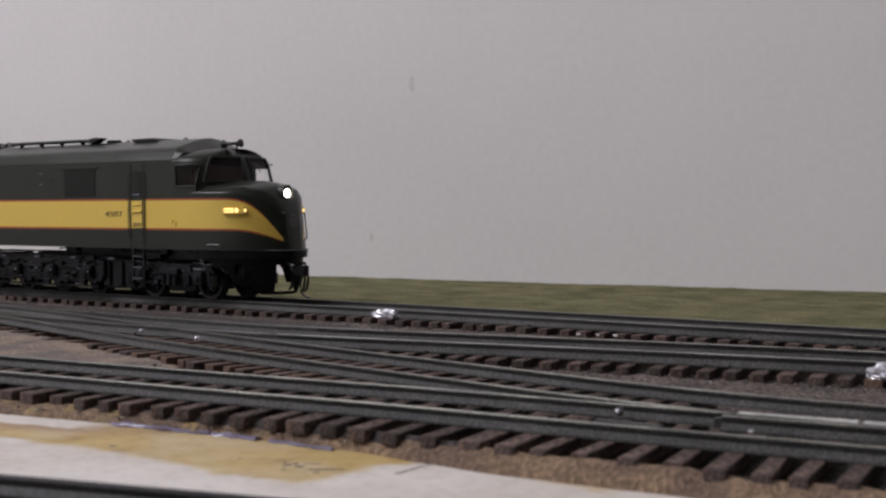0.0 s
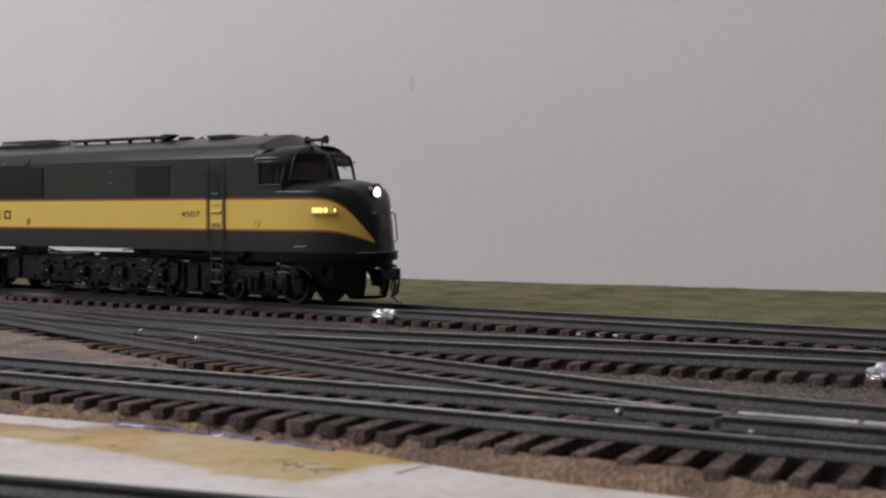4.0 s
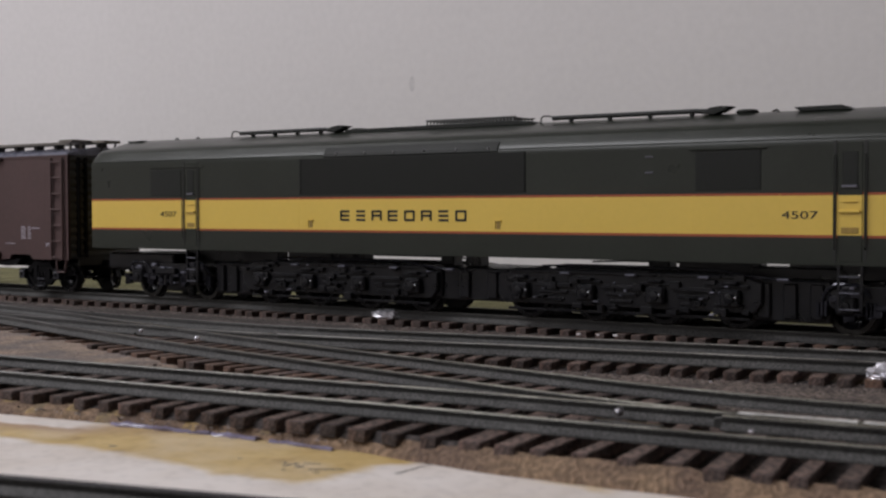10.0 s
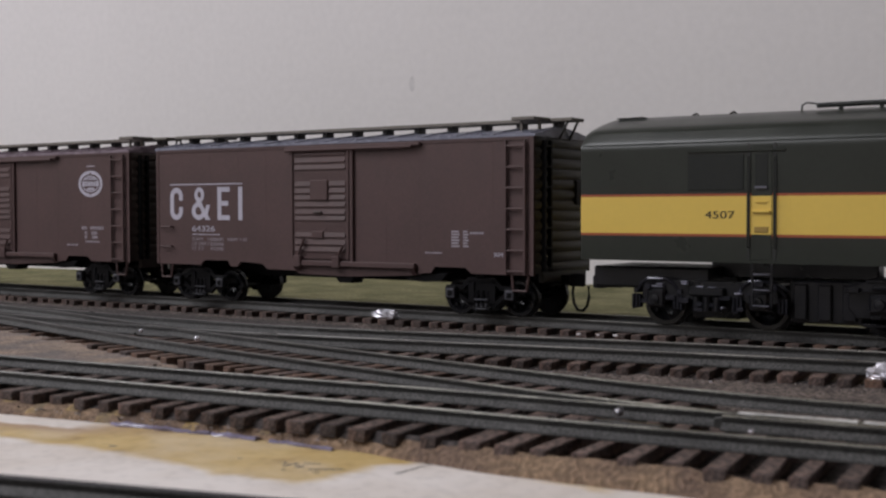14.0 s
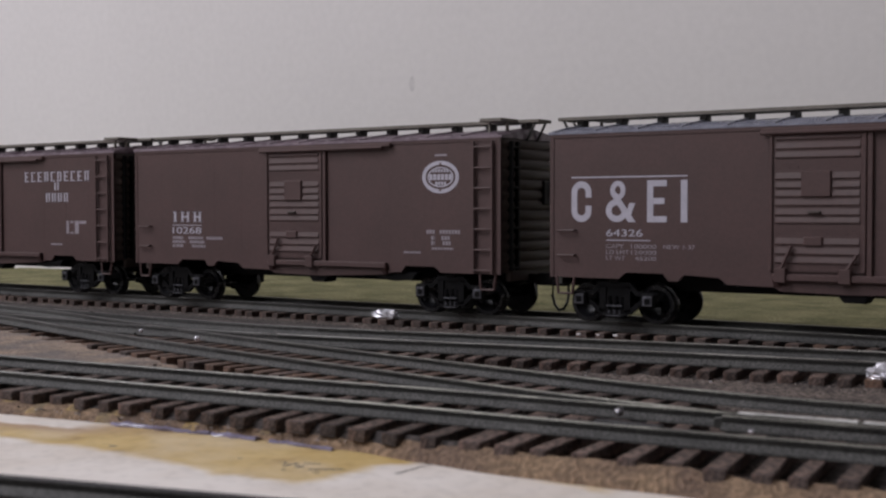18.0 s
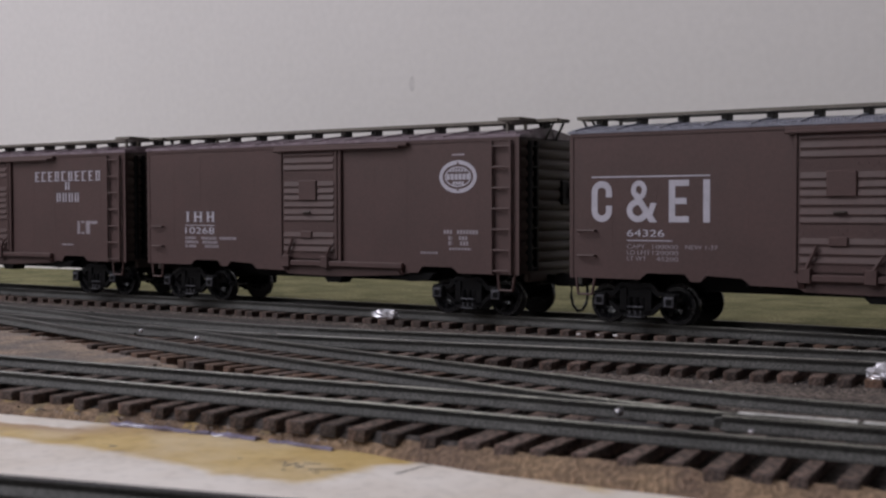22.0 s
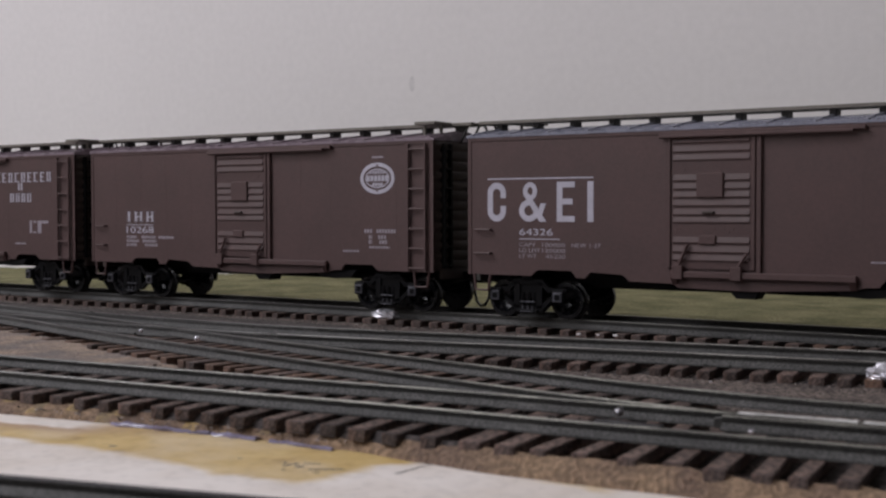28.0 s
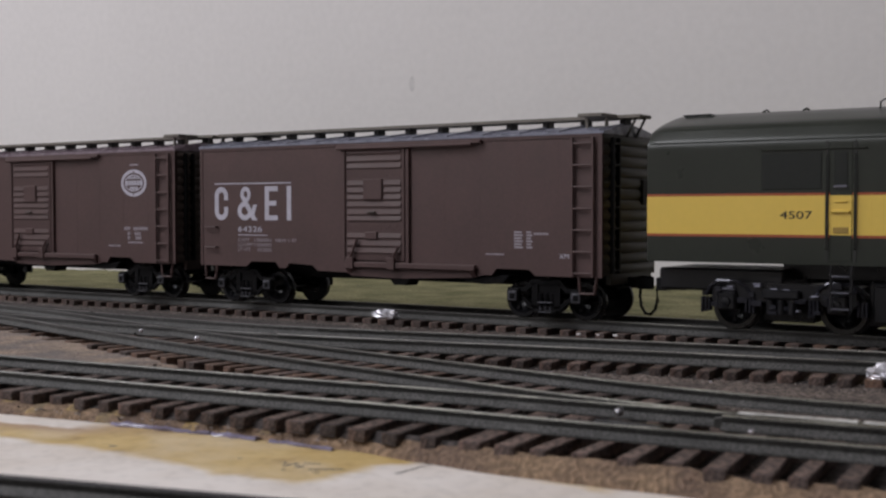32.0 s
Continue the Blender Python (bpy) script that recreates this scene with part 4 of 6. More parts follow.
        g = plate("air_grille", -27.6, 50.1, 33.6, 44.3, 0.16, M_GRILLE, "fine dark side grille")
        bm = bmesh.new()
        for z in np.arange(34.3, 44.0, 0.62):
            lo, hi = sorted((w + side * 0.14, w + side * 0.30))
            box(bm, -27.0, 49.5, lo, hi, z, z + 0.28)
        for x in (-27.0, 49.4):
            lo, hi = sorted((w + side * 0.14, w + side * 0.36))
            box(bm, x - 0.25, x + 0.25, lo, hi, 33.9, 44.1)
        sl = part("slats", bm, M_GRILLE, g)
        g = plate("small_grille", 97.0, 113.2, 33.6, 43.0, 0.16, M_GRILLE, "dark side grille")
        bm = bmesh.new()
        for z in np.arange(34.3, 42.8, 0.62):
            lo, hi = sorted((w + side * 0.14, w + side * 0.28))
            box(bm, 97.5, 112.7, lo, hi, z, z + 0.28)
        part("slats", bm, M_GRILLE, g)
        plate("rain_strip", 95.5, 114.5, 43.2, 43.6, 0.5, M_GREEN)
        plate("rear_grille", -91.0, -77.0, 33.6, 42.0, 0.16, M_GRILLE, "dark side grille")
        plate("rain_strip", -91.0, -67.0, 42.6, 43.0, 0.5, M_GREEN)
        # dark louvred panel that follows the shoulder, with bright pins at its joints
        bm = bmesh.new()
        loops = []
        for x in (-18.0, 41.4):
            pts = [hull_point(x, i, side) for i in (6, 7, 8, 9, 10)]
            pts[0].z = 44.3
            loops.append([p + Vector((0, side * 0.22, 0.22)) for p in pts] + [p - Vector((0, side * 0.3, 0.3)) for p in pts[::-1]])
        rings(bm, loops)
        lp = part("shoulder_panel", bm, M_GRILLE, root, "dark louvred panel on the shoulder")
        for k in range(6):
            x = -13.5 + k * 10.4
            bm = bmesh.new()
            p = hull_point(x, 8, side)
            lump(bm, x, p.y + side * 0.3, p.z + 0.2, 0.3, 0.3, 0.35, k, 0.0, 8, 5)
            part("pin", bm, M_STEELY, lp, "bright pin")
        # Thin bead added to carry the highlight line along the shoulder.
        for xa, xb in ((-119.2, -18.3), (41.7, 149.2)):
            bm = bmesh.new()
            tube(bm, [(x, side * 18.1, 45.1) for x in np.linspace(xa, xb, 12)], 0.2, 12)
            part("shoulder_bead", bm, M_BEAD, root, "thin added bead that carries the shoulder's highlight", smooth=True)
        # crew doors with handrails, window and kick plate
        for x0, x1 in ((129.9, 137.4), (-76.2, -69.2)):
            d = plate("crew_door", x0 + 1.0, x1 - 1.0, 17.2, 44.2, 0.10, M_GREEN, "narrow crew door")
            bm = bmesh.new()
            lo, hi = sorted((w + side * 0.08, w + side * 0.2))
            box(bm, x0 + 1.1, x1 - 1.1, lo, hi, 23.2, 32.2)
            part("door_band", bm, M_YELLOW, d)
            bm = bmesh.new()
            box(bm, x0 + 2.0, x1 - 2.0, *sorted((w, w + side * 0.22)), 34.6, 42.0, bev=0.1)
            part("door_window", bm, M_GRILLE, d, "dark door window")
            bm = bmesh.new()
            box(bm, x0 + 2.0, x1 - 2.0, *sorted((w, w + side * 0.7)), 33.9, 34.5, bev=0.1)
            part("window_ledge", bm, M_JOURNAL, d)
            bm = bmesh.new()
            box(bm, x0 + 1.4, x1 - 1.4, *sorted((w, w + side * 0.8)), 28.2, 28.9, bev=0.15)
            box(bm, x0 + 2.2, x1 - 2.2, *sorted((w, w + side * 0.55)), 30.6, 31.0, bev=0.1)
            part("door_ledge", bm, M_YELLOW, d)
            # Flat darker plate paints the shade inside the foot hole.
            bm = bmesh.new()
            box(bm, x0 + 1.8, x1 - 1.8, *sorted((w, w + side * 0.35)), 23.6, 25.0, bev=0.1)
            part("foot_hole", bm, M_PORT, d)
            for x in (x0 + 0.35, x1 - 0.35):
                bm = bmesh.new()
                box(bm, x - 0.32, x + 0.32, *sorted((w - side * 0.2, w + side * 0.14)), 17.2, 44.6)
                part("door_jamb", bm, M_BLACK, d, "dark gap beside the door")
                bm = bmesh.new()
                tube(bm, [(x, w, 20), (x, w + side * 0.9, 20.4), (x, w + side * 0.9, 41), (x, w, 41.4)], 0.17, 6)
                part("door_handrail", bm, M_GREEN, d)
            # steps below the door
            bm = bmesh.new()
            for z in (13.6, 9.9, 6.2):
                box(bm, x0 + 1.2, x1 - 1.2, *sorted((w + side * 0.2, w - side * 1.4)), z, z + 0.5, bev=0.1)
            for x in (x0 + 1.2, x1 - 1.2):
                box(bm, x - 0.3, x + 0.3, *sorted((w - side * 0.2, w - side * 0.8)), 5.9, 17)
            st = part("steps", bm, M_CHASSIS, root)
            for z in (13.6, 9.9, 6.2):
                bm = bmesh.new()
                box(bm, x0 + 1.5, x1 - 1.5, *sorted((w + side * 0.1, w + side * 0.32)), z + 0.12, z + 0.42, bev=0.06)
                part("tread_edge", bm, M_JOURNAL, st, "pale tread edge")
        # filler ports
        for x in (-23.2, 41.6, 150.7):
            bm = bmesh.new()
            box(bm, x - 1.1, x + 1.1, *sorted((w - side * 0.2, w + side * (0.45 if x < 100 else 0.15))), 26.0, 26.3)
            box(bm, x - 1.1, x - 0.8, *sorted((w - side * 0.2, w + side * 0.2)), 24.0, 26.1)
            if x > 100:
                bm.free()
                bm = bmesh.new()
                tube(bm, [(x + 0.95 * math.cos(a), w + side * 0.08, 24.9 + 0.95 * math.sin(a)) for a in np.linspace(0, 2 * math.pi, 15)], 0.16, 5)
            p = part("filler_port", bm, M_YELLOW, root)
            if x < 100:
                # Flat darker plate paints the shade inside the port's hole.
                bm = bmesh.new()
                box(bm, x - 0.5, x + 0.7, *sorted((w - side * 0.2, w + side * 0.1)), 23.9, 25.9)
                part("port_hole", bm, M_PORT, p)
        for x in (85, 85.001):
            bm = bmesh.new()
            z = 41.8 if x == 85 else 37.9
            box(bm, x - 1.1, x + 1.1, *sorted((w - side * 0.2, w + side * 0.3)), z, z + 0.4, bev=0.1)
            part("latch", bm, M_JOURNAL, root)
        # upright panel seams in the band
        bm = bmesh.new()
        for x in (96.6, 117.6, -27.8, -66.0, 70.5):
            box(bm, x - 0.06, x + 0.06, *sorted((w - side * 0.1, w + side * 0.03)), 23.4, 32.5)
        part("panel_seam", bm, M_YELLOW, root)

    # side name: plain shapes, one for each place of writing
    y = -18.42
    for k in range(8):
        x0 = -12.0 + k * 5.72
        x1, z0, z1, t = x0 + 3.6, 25.9, 28.95, 0.62
        top, mid, low = (x0 + 0.2, x1 - 0.2, z1 - t, z1), (x0 + 0.2, x1 - 0.2, (z0 + z1 - t) / 2, (z0 + z1 + t) / 2), (x0 + 0.2, x1 - 0.2, z0, z0 + t)
        back, fore = (x0, x0 + 0.62, z0 + 0.15, z1 - 0.15), (x1 - 0.62, x1, z0 + 0.15, z1 - 0.15)
        bars = ([top, mid, low, back], [top, mid, low], [top, mid, back, fore], [top, low, back, fore])[(0, 1, 2, 0, 3, 2, 1, 3)[k]]
        bar_field("side_lettering", bars, y, M_BLACK, root, "plain black block shape on the yellow band")
    lettering("4507", 118.1, 26.9, 1.75, 8.4, -18.38, M_BLACK, root, "road_number")
    lettering("4507", -86.6, 26.9, 1.75, 7.4, -18.38, M_BLACK, root, "road_number")

    # roof gear: a long low hatch with a raised grating over its front half
    bm = bmesh.new()
    prism(bm, [(-20.5, 52.3), (-20.0, 53.3), (40.8, 53.5), (44.5, 53.2), (46.0, 52.3)], -5.6, 5.6, bev=0.15)
    hatch = part("roof_hatch", bm, M_GRILLE, root, "long low dark roof hatch")
    bm = bmesh.new()
    for y in (-5.4, 5.1):
        box(bm, 0, 0.4, y, y + 0.3, 53.2, 54.7)
    box(bm, 0, 0.4, -5.2, 5.2, 54.4, 54.7)
    bar = part("grating_bar", bm, M_GRATE, hatch, at=(9.6, 0, 0))
    for x in np.arange(10.75, 39.2, 1.15):
        shared("grating_bar", bar, hatch, (x, 0, 0))
    for y in (-5.5, 5.1):
        for z in (53.2, 54.6):
            bm = bmesh.new()
            box(bm, 9.4, 39.4, y, y + 0.4, z, z + 0.3)
            part("grating_rim", bm, M_GRATE, hatch)
    # two roof pipes on short posts, each hooked down at its rear and boxed in at its front
    for xa, xb in ((47.2, 94.5), (-67.5, -26.5)):
        bm = bmesh.new()
        tube(bm, [(xa - 0.3, -4.6, 52.2), (xa - 0.2, -4.6, 53.9), (xa + 0.8, -4.6, 54.5), (xa + 2.6, -4.6, 54.3), (xa + 4.0, -4.6, 53.9)], 0.22, 7)
        tube(bm, [(xa + 3.4, -4.6, 53.7), (xa + 6, -4.6, 53.75), (xb - 3, -4.6, 53.75), (xb, -4.6, 53.6)], 0.62, 8)
        pipe = part("roof_pipe", bm, M_GRILLE, root, "dark roof pipe", smooth=True)
        for x in np.linspace(xa + 9, xb - 4, 4):
            bm = bmesh.new()
            box(bm, x - 0.35, x + 0.35, -5.3, -3.9, 51.4, 53.4)
            part("pipe_post", bm, M_GRILLE, pipe)
        bm = bmesh.new()
        prism(bm, [(xb - 1.5, 53.0), (xb + 1.0, 54.4), (xb + 4.0, 54.7), (xb + 6.8, 54.5), (xb + 4.4, 53.3), (xb + 2.0, 52.6)], -6.0, -2.4, bev=0.2)
        part("pipe_end_box", bm, M_GRILLE, pipe)
    for x in (104.0, -17.5):
        bm = bmesh.new()
        lathe(bm, [(0.2, 0), (2.6, 0), (2.8, 0.6), (2.4, 1.1), (0.2, 1.2)], axis="z", n=16, centre=(x, -2, 52.6))
        part("exhaust_stack", bm, M_GRILLE, root, smooth=True)
    for xa, xb, top in ((116.8, 130.6, 53.6), (-116.0, -106.0, 52.9)):
        bm = bmesh.new()
        prism(bm, [(xa, top - 0.1), (xa + 1.6, top - 1.2), (xb, top - 1.2), (xb - 2.6, top)], -6, 6, bev=0.15)
        part("roof_hatch", bm, M_GRILLE, root)
    for x in (111.0, 139.5, -95.8, -85.9):
        bm = bmesh.new()
        tube(bm, [(x - 0.7, -2, 52.4), (x - 0.6, -2, 53.0), (x + 0.3, -2, 53.4), (x + 0.9, -2, 52.9)], 0.26, 6)
        part("lifting_eye", bm, M_GRILLE, root)

    # twin horn on the cab roof
    bm = bmesh.new()
    lathe(bm, [(0.1, -4.0), (1.4, -4.0), (1.3, -3.6), (0.7, -2.4), (0.5, 0), (0.7, 2.4), (1.3, 3.5), (1.4, 3.9), (0.1, 3.9)], axis="x", n=14, centre=(161.2, -2.4, 50.8))
    for x in (158.4, 163.3):
        tube(bm, [(x, -2.4, 47.4), (x, -2.4, 50.6)], 0.35, 6)
    part("horn", bm, M_CHASSIS, root, "black twin trumpet horn", smooth=True)

    # headlight and lit number boards on the nose
    bm = bmesh.new()
    lathe(bm, [(0.1, -5.0), (2.7, -4.0), (2.7, 0.0), (2.3, 0.2), (2.1, -0.3), (0.1, -0.3)], axis="x", n=20, centre=(183.0, 0, 34.4))
    hl = part("headlight", bm, M_GREEN, root, "round lit headlight", smooth=True)
    bm = bmesh.new()
    lathe(bm, [(0.1, -0.5), (1.45, -0.4), (1.3, 0.0), (0.1, 0.4)], axis="x", n=20, centre=(183.0, 0, 34.4))
    part("lens", bm, M_LAMP, hl, "glowing white lens", smooth=True)
    for side in (-1, 1):
        pts = [(x, side * (half_width(x)), 28.9) for x in (170.8, 172.2, 173.6, 175.0, 176.6)]
        bm = bmesh.new()
        loops = []
        for x, y, z in pts:
            loops.append([(x, y - side * 0.6, z - 1.15), (x + 0.25, y + side * 0.75, z - 1.1), (x + 0.25, y + side * 0.75, z + 1.1), (x, y - side * 0.6, z + 1.15)])
        rings(bm, loops)
        nb = part("number_board", bm, M_YELLOW, root, "number board housing with lit panels")
        bm = bmesh.new()
        loops = []
        for x in np.linspace(171.4, 174.2, 5):
            y = side * (half_width(x) + 0.72)
            loops.append([(x + 0.25, y - side * 0.3, 28.25), (x + 0.25, y + side * 0.2, 28.3), (x + 0.25, y + side * 0.2, 29.6), (x + 0.25, y - side * 0.3, 29.6)])
        rings(bm, loops)
        part("lit_panel", bm, M_MARKER, nb, "glowing amber panel")
        bm = bmesh.new()
        for x in (171.6, 172.25, 172.9, 173.55):
            y = side * (half_width(x + 0.2) + 0.95)
            box(bm, x + 0.25, x + 0.55, *sorted((y - side * 0.15, y + side * 0.06)), 28.55, 29.35)
        part("panel_digits", bm, M_PORT, nb)["kind"] = "stuff"
        bm = bmesh.new()
        lump(bm, 175.3, side * (half_width(175.3) + 0.75), 28.95, 0.75, 0.5, 0.75, 3, 0.0)
        part("marker_lamp", bm, M_MARKER, nb, "glowing amber marker", smooth=True)
        bm = bmesh.new()
        yy = side * (half_width(176.6) - 0.1)
        box(bm, 176.2, 177.5, yy - 0.95, yy + 0.95, 27.8, 30.0, bev=0.2)
        part("class_lamp", bm, M_YELLOW, nb, "yellow lamp housing that faces ahead")
        bm = bmesh.new()
        lump(bm, 177.55, yy, 28.95, 0.25, 0.55, 0.55, 3, 0.0)
        part("marker_lamp", bm, M_MARKER, nb, "glowing amber marker", smooth=True)
    # nose door grab rails and seam
    for y in (-4.6, 4.6):
        bm = bmesh.new()
        tube(bm, [(184.4, y, 28.2), (186.0, y, 28.0), (187.0, y, 20.0), (185.9, y, 19.4)], 0.24, 6)
        part("nose_grab_rail", bm, M_CHASSIS, root)
    bm = bmesh.new()
    lathe(bm, [(0.1, 0.0), (2.3, 0.0), (2.3, 0.35), (2.0, 0.5), (0.1, 0.5)], axis="x", n=20, centre=(185.0, 0, 25.6))
    part("nose_emblem", bm, M_EMBLEM, root, "grey round emblem on the nose door")

    # pilot apron under the nose
    bm = bmesh.new()
    loops = []
    for z, grow, tipx in ((16.3, 0.6, 188.5), (13.9, 0.6, 188.5), (13.85, 0.0, 186.8), (11.7, -0.1, 186.6), (10.2, -0.2, 186.4), (8.7, -0.3, 186.2), (7.0, -0.4, 186.0), (5.6, -0.6, 185.7), (4.5, -0.9, 185.4), (3.3, -1.4, 184.9), (2.2, -2.0, 184.2)):
        ring = []
        for k in range(61):
            t = -1 + 2 * k / 60
            ring.append((156 + (tipx - 156) * (1 - abs(t)**2.1) ** 0.75 if abs(t) < 1 else 156, t * (17.2 + grow), z))
        loops.append(ring)
    vs = rings(bm, loops, closed=False)
    arch = ramp_between([(159.6, 15.1), (161.2, 13.3), (164.5, 12.2), (167.3, 11.1), (169.4, 9.6), (171, 7.7), (171.8, 5.0), (176.6, 5.1), (178.4, 2.2)])
    for v in bm.verts:
        v.co.z = max(v.co.z, arch(v.co.x))
    for f in list(bm.faces):
        c = f.calc_center_median()
        if f.calc_area() < 0.02 or (8.4 < c.z < 12.6 and 171.6 < c.x < 174.9) or (abs(c.y) < 6.0 and 3.3 < c.z < 11.5):
            bm.faces.remove(f)
    bmesh.ops.solidify(bm, geom=list(bm.faces), thickness=0.7)
    pil = part("pilot", bm, M_CHASSIS, root, "black pilot apron")
    # Thin grey tube paints the highlight along the pilot's top edge.
    bm = bmesh.new()
    tube(bm, [Vector(p) + Vector((0.1, 0, 0.05)) for p in loops[0][4:-4]], 0.22, 6)
    part("pilot_lip", bm, M_JOURNAL, pil, "grey line for the highlight on the pilot's lip", smooth=True)
    bm = bmesh.new()
    box(bm, 155, 167, -14.6, 14.6, 15.7, 16.35)
    box(bm, 167, 177.5, -10.8, 10.8, 15.7, 16.3)
    part("front_deck", bm, M_CHASSIS, root)
    # Dark plate added behind the slot to stand for the shade inside.
    bm = bmesh.new()
    box(bm, 170.4, 175.2, -11.9, -11.3, 7.4, 13.2)
    part("pocket_plate", bm, M_UNDER, root)
    for side in (-1, 1):
        bm = bmesh.new()
        tube(bm, [(166.0, side * 18.6, 17.6), (166.0, side * 19.0, 18.2), (170.5, side * 18.4, 18.2), (170.5, side * 18.0, 17.6)], 0.16, 6)
        part("sill_grab_rail", bm, M_JOURNAL, root)
    for xx, d in ((186.6, 1), (-120.6, -1)):
        bm = bmesh.new()
        box(bm, min(xx - 4 * d, xx + 2.0 * d), max(xx - 4 * d, xx + 2.0 * d), -1.8, 1.8, 8.3, 11.3, bev=0.3)
        lathe(bm, [(0.1, -1.7), (1.5, -1.7), (1.5, 1.7), (0.1, 1.7)], axis="z", n=12, centre=(xx + 2.6 * d, 0.6, 9.7))
        box(bm, min(xx + 1 * d, xx + 4.2 * d), max(xx + 1 * d, xx + 4.2 * d), -1.9, -0.9, 8.0, 11.4, bev=0.3)
        cp = part("coupler", bm, M_CHASSIS, root, "black knuckle coupler", smooth=True)
        if d > 0:
            for yh, drop in ((-3.6, 4.6), (2.2, 3.2), (3.9, 3.6)):
                hose = bmesh.new()
                tube(hose, [(183.5, yh, 12.4), (186.6, yh, 12.0), (187.9, yh, 9.6), (187.6, yh + 0.5, 6.6), (186.6, yh + 0.9, drop), (185.6, yh + 1.1, drop - 0.6)], 0.42, 7)
                part("air_hose", hose, M_CHASSIS, root, "short black rubber air hose", smooth=True)
        bm = bmesh.new()
        tube(bm, [(xx + 2.2 * d, 0, 8.2), (xx + 1.4 * d, 0, 5.5), (xx + 1.8 * d, 0, 3.0), (xx + 3.4 * d, 0, 1.6), (xx + 5.2 * d, 0, 1.3)], 0.36, 6)
        if d > 0:
            part("trip_pin", bm, M_WHEEL, cp)
        else:
            bm.free()
    # rear frame end
    bm = bmesh.new()
    box(bm, -119.6, -88, -11.5, 11.5, 9.2, 14.6, bev=0.5)
    box(bm, -108, -106.5, -12, 12, 8.0, 9.3)
    part("rear_frame", bm, M_CHASSIS, root)
    return root


WHEELS = []


def wheelset(parent, x, z, r, half=7.6, rim=False):
    bm = bmesh.new()
    for s in (-1, 1):
        prof = [(0.4, s * half), (r * 0.45, s * (half + 0.2)), (r * 0.72, s * (half + 1.4)), (r * 0.8, s * (half + 2.2)), (r, s * (half + 2.2)),
                (r * 1.01, s * (half + 0.7)), (r * 1.13, s * (half + 0.55)), (r * 1.13, s * (half - 0.1)), (r * 0.8, s * (half - 0.1)), (0.4, s * (half - 0.1))]
        lathe(bm, prof, n=28)
        for k in range(3):
            a = 2 * math.pi * k / 3
            cx, cz = 0.6 * r * math.cos(a), 0.6 * r * math.sin(a)
            lathe(bm, [(0.05, s * (half + 0.8)), (0.5, s * (half + 0.8)), (0.5, s * (half + 1.7)), (0.05, s * (half + 1.7))], n=6, centre=(cx, 0, cz))
    tube(bm, [(0, -half - 4.0, 0), (0, half + 4.0, 0)], 0.75, 10)
    for f in bm.faces:
        c = f.calc_center_median()
        if rim and math.hypot(c.x, c.z) > r * 0.84 and abs(c.y) > half + 1.0:
            f.material_index = 1
    ob = part("wheelset", bm, [M_WHEEL, M_RIM], parent, "blackened steel wheels on an axle", at=(x, 0, z), smooth=True)
    WHEELS.append((ob, x, z, r))
    return ob


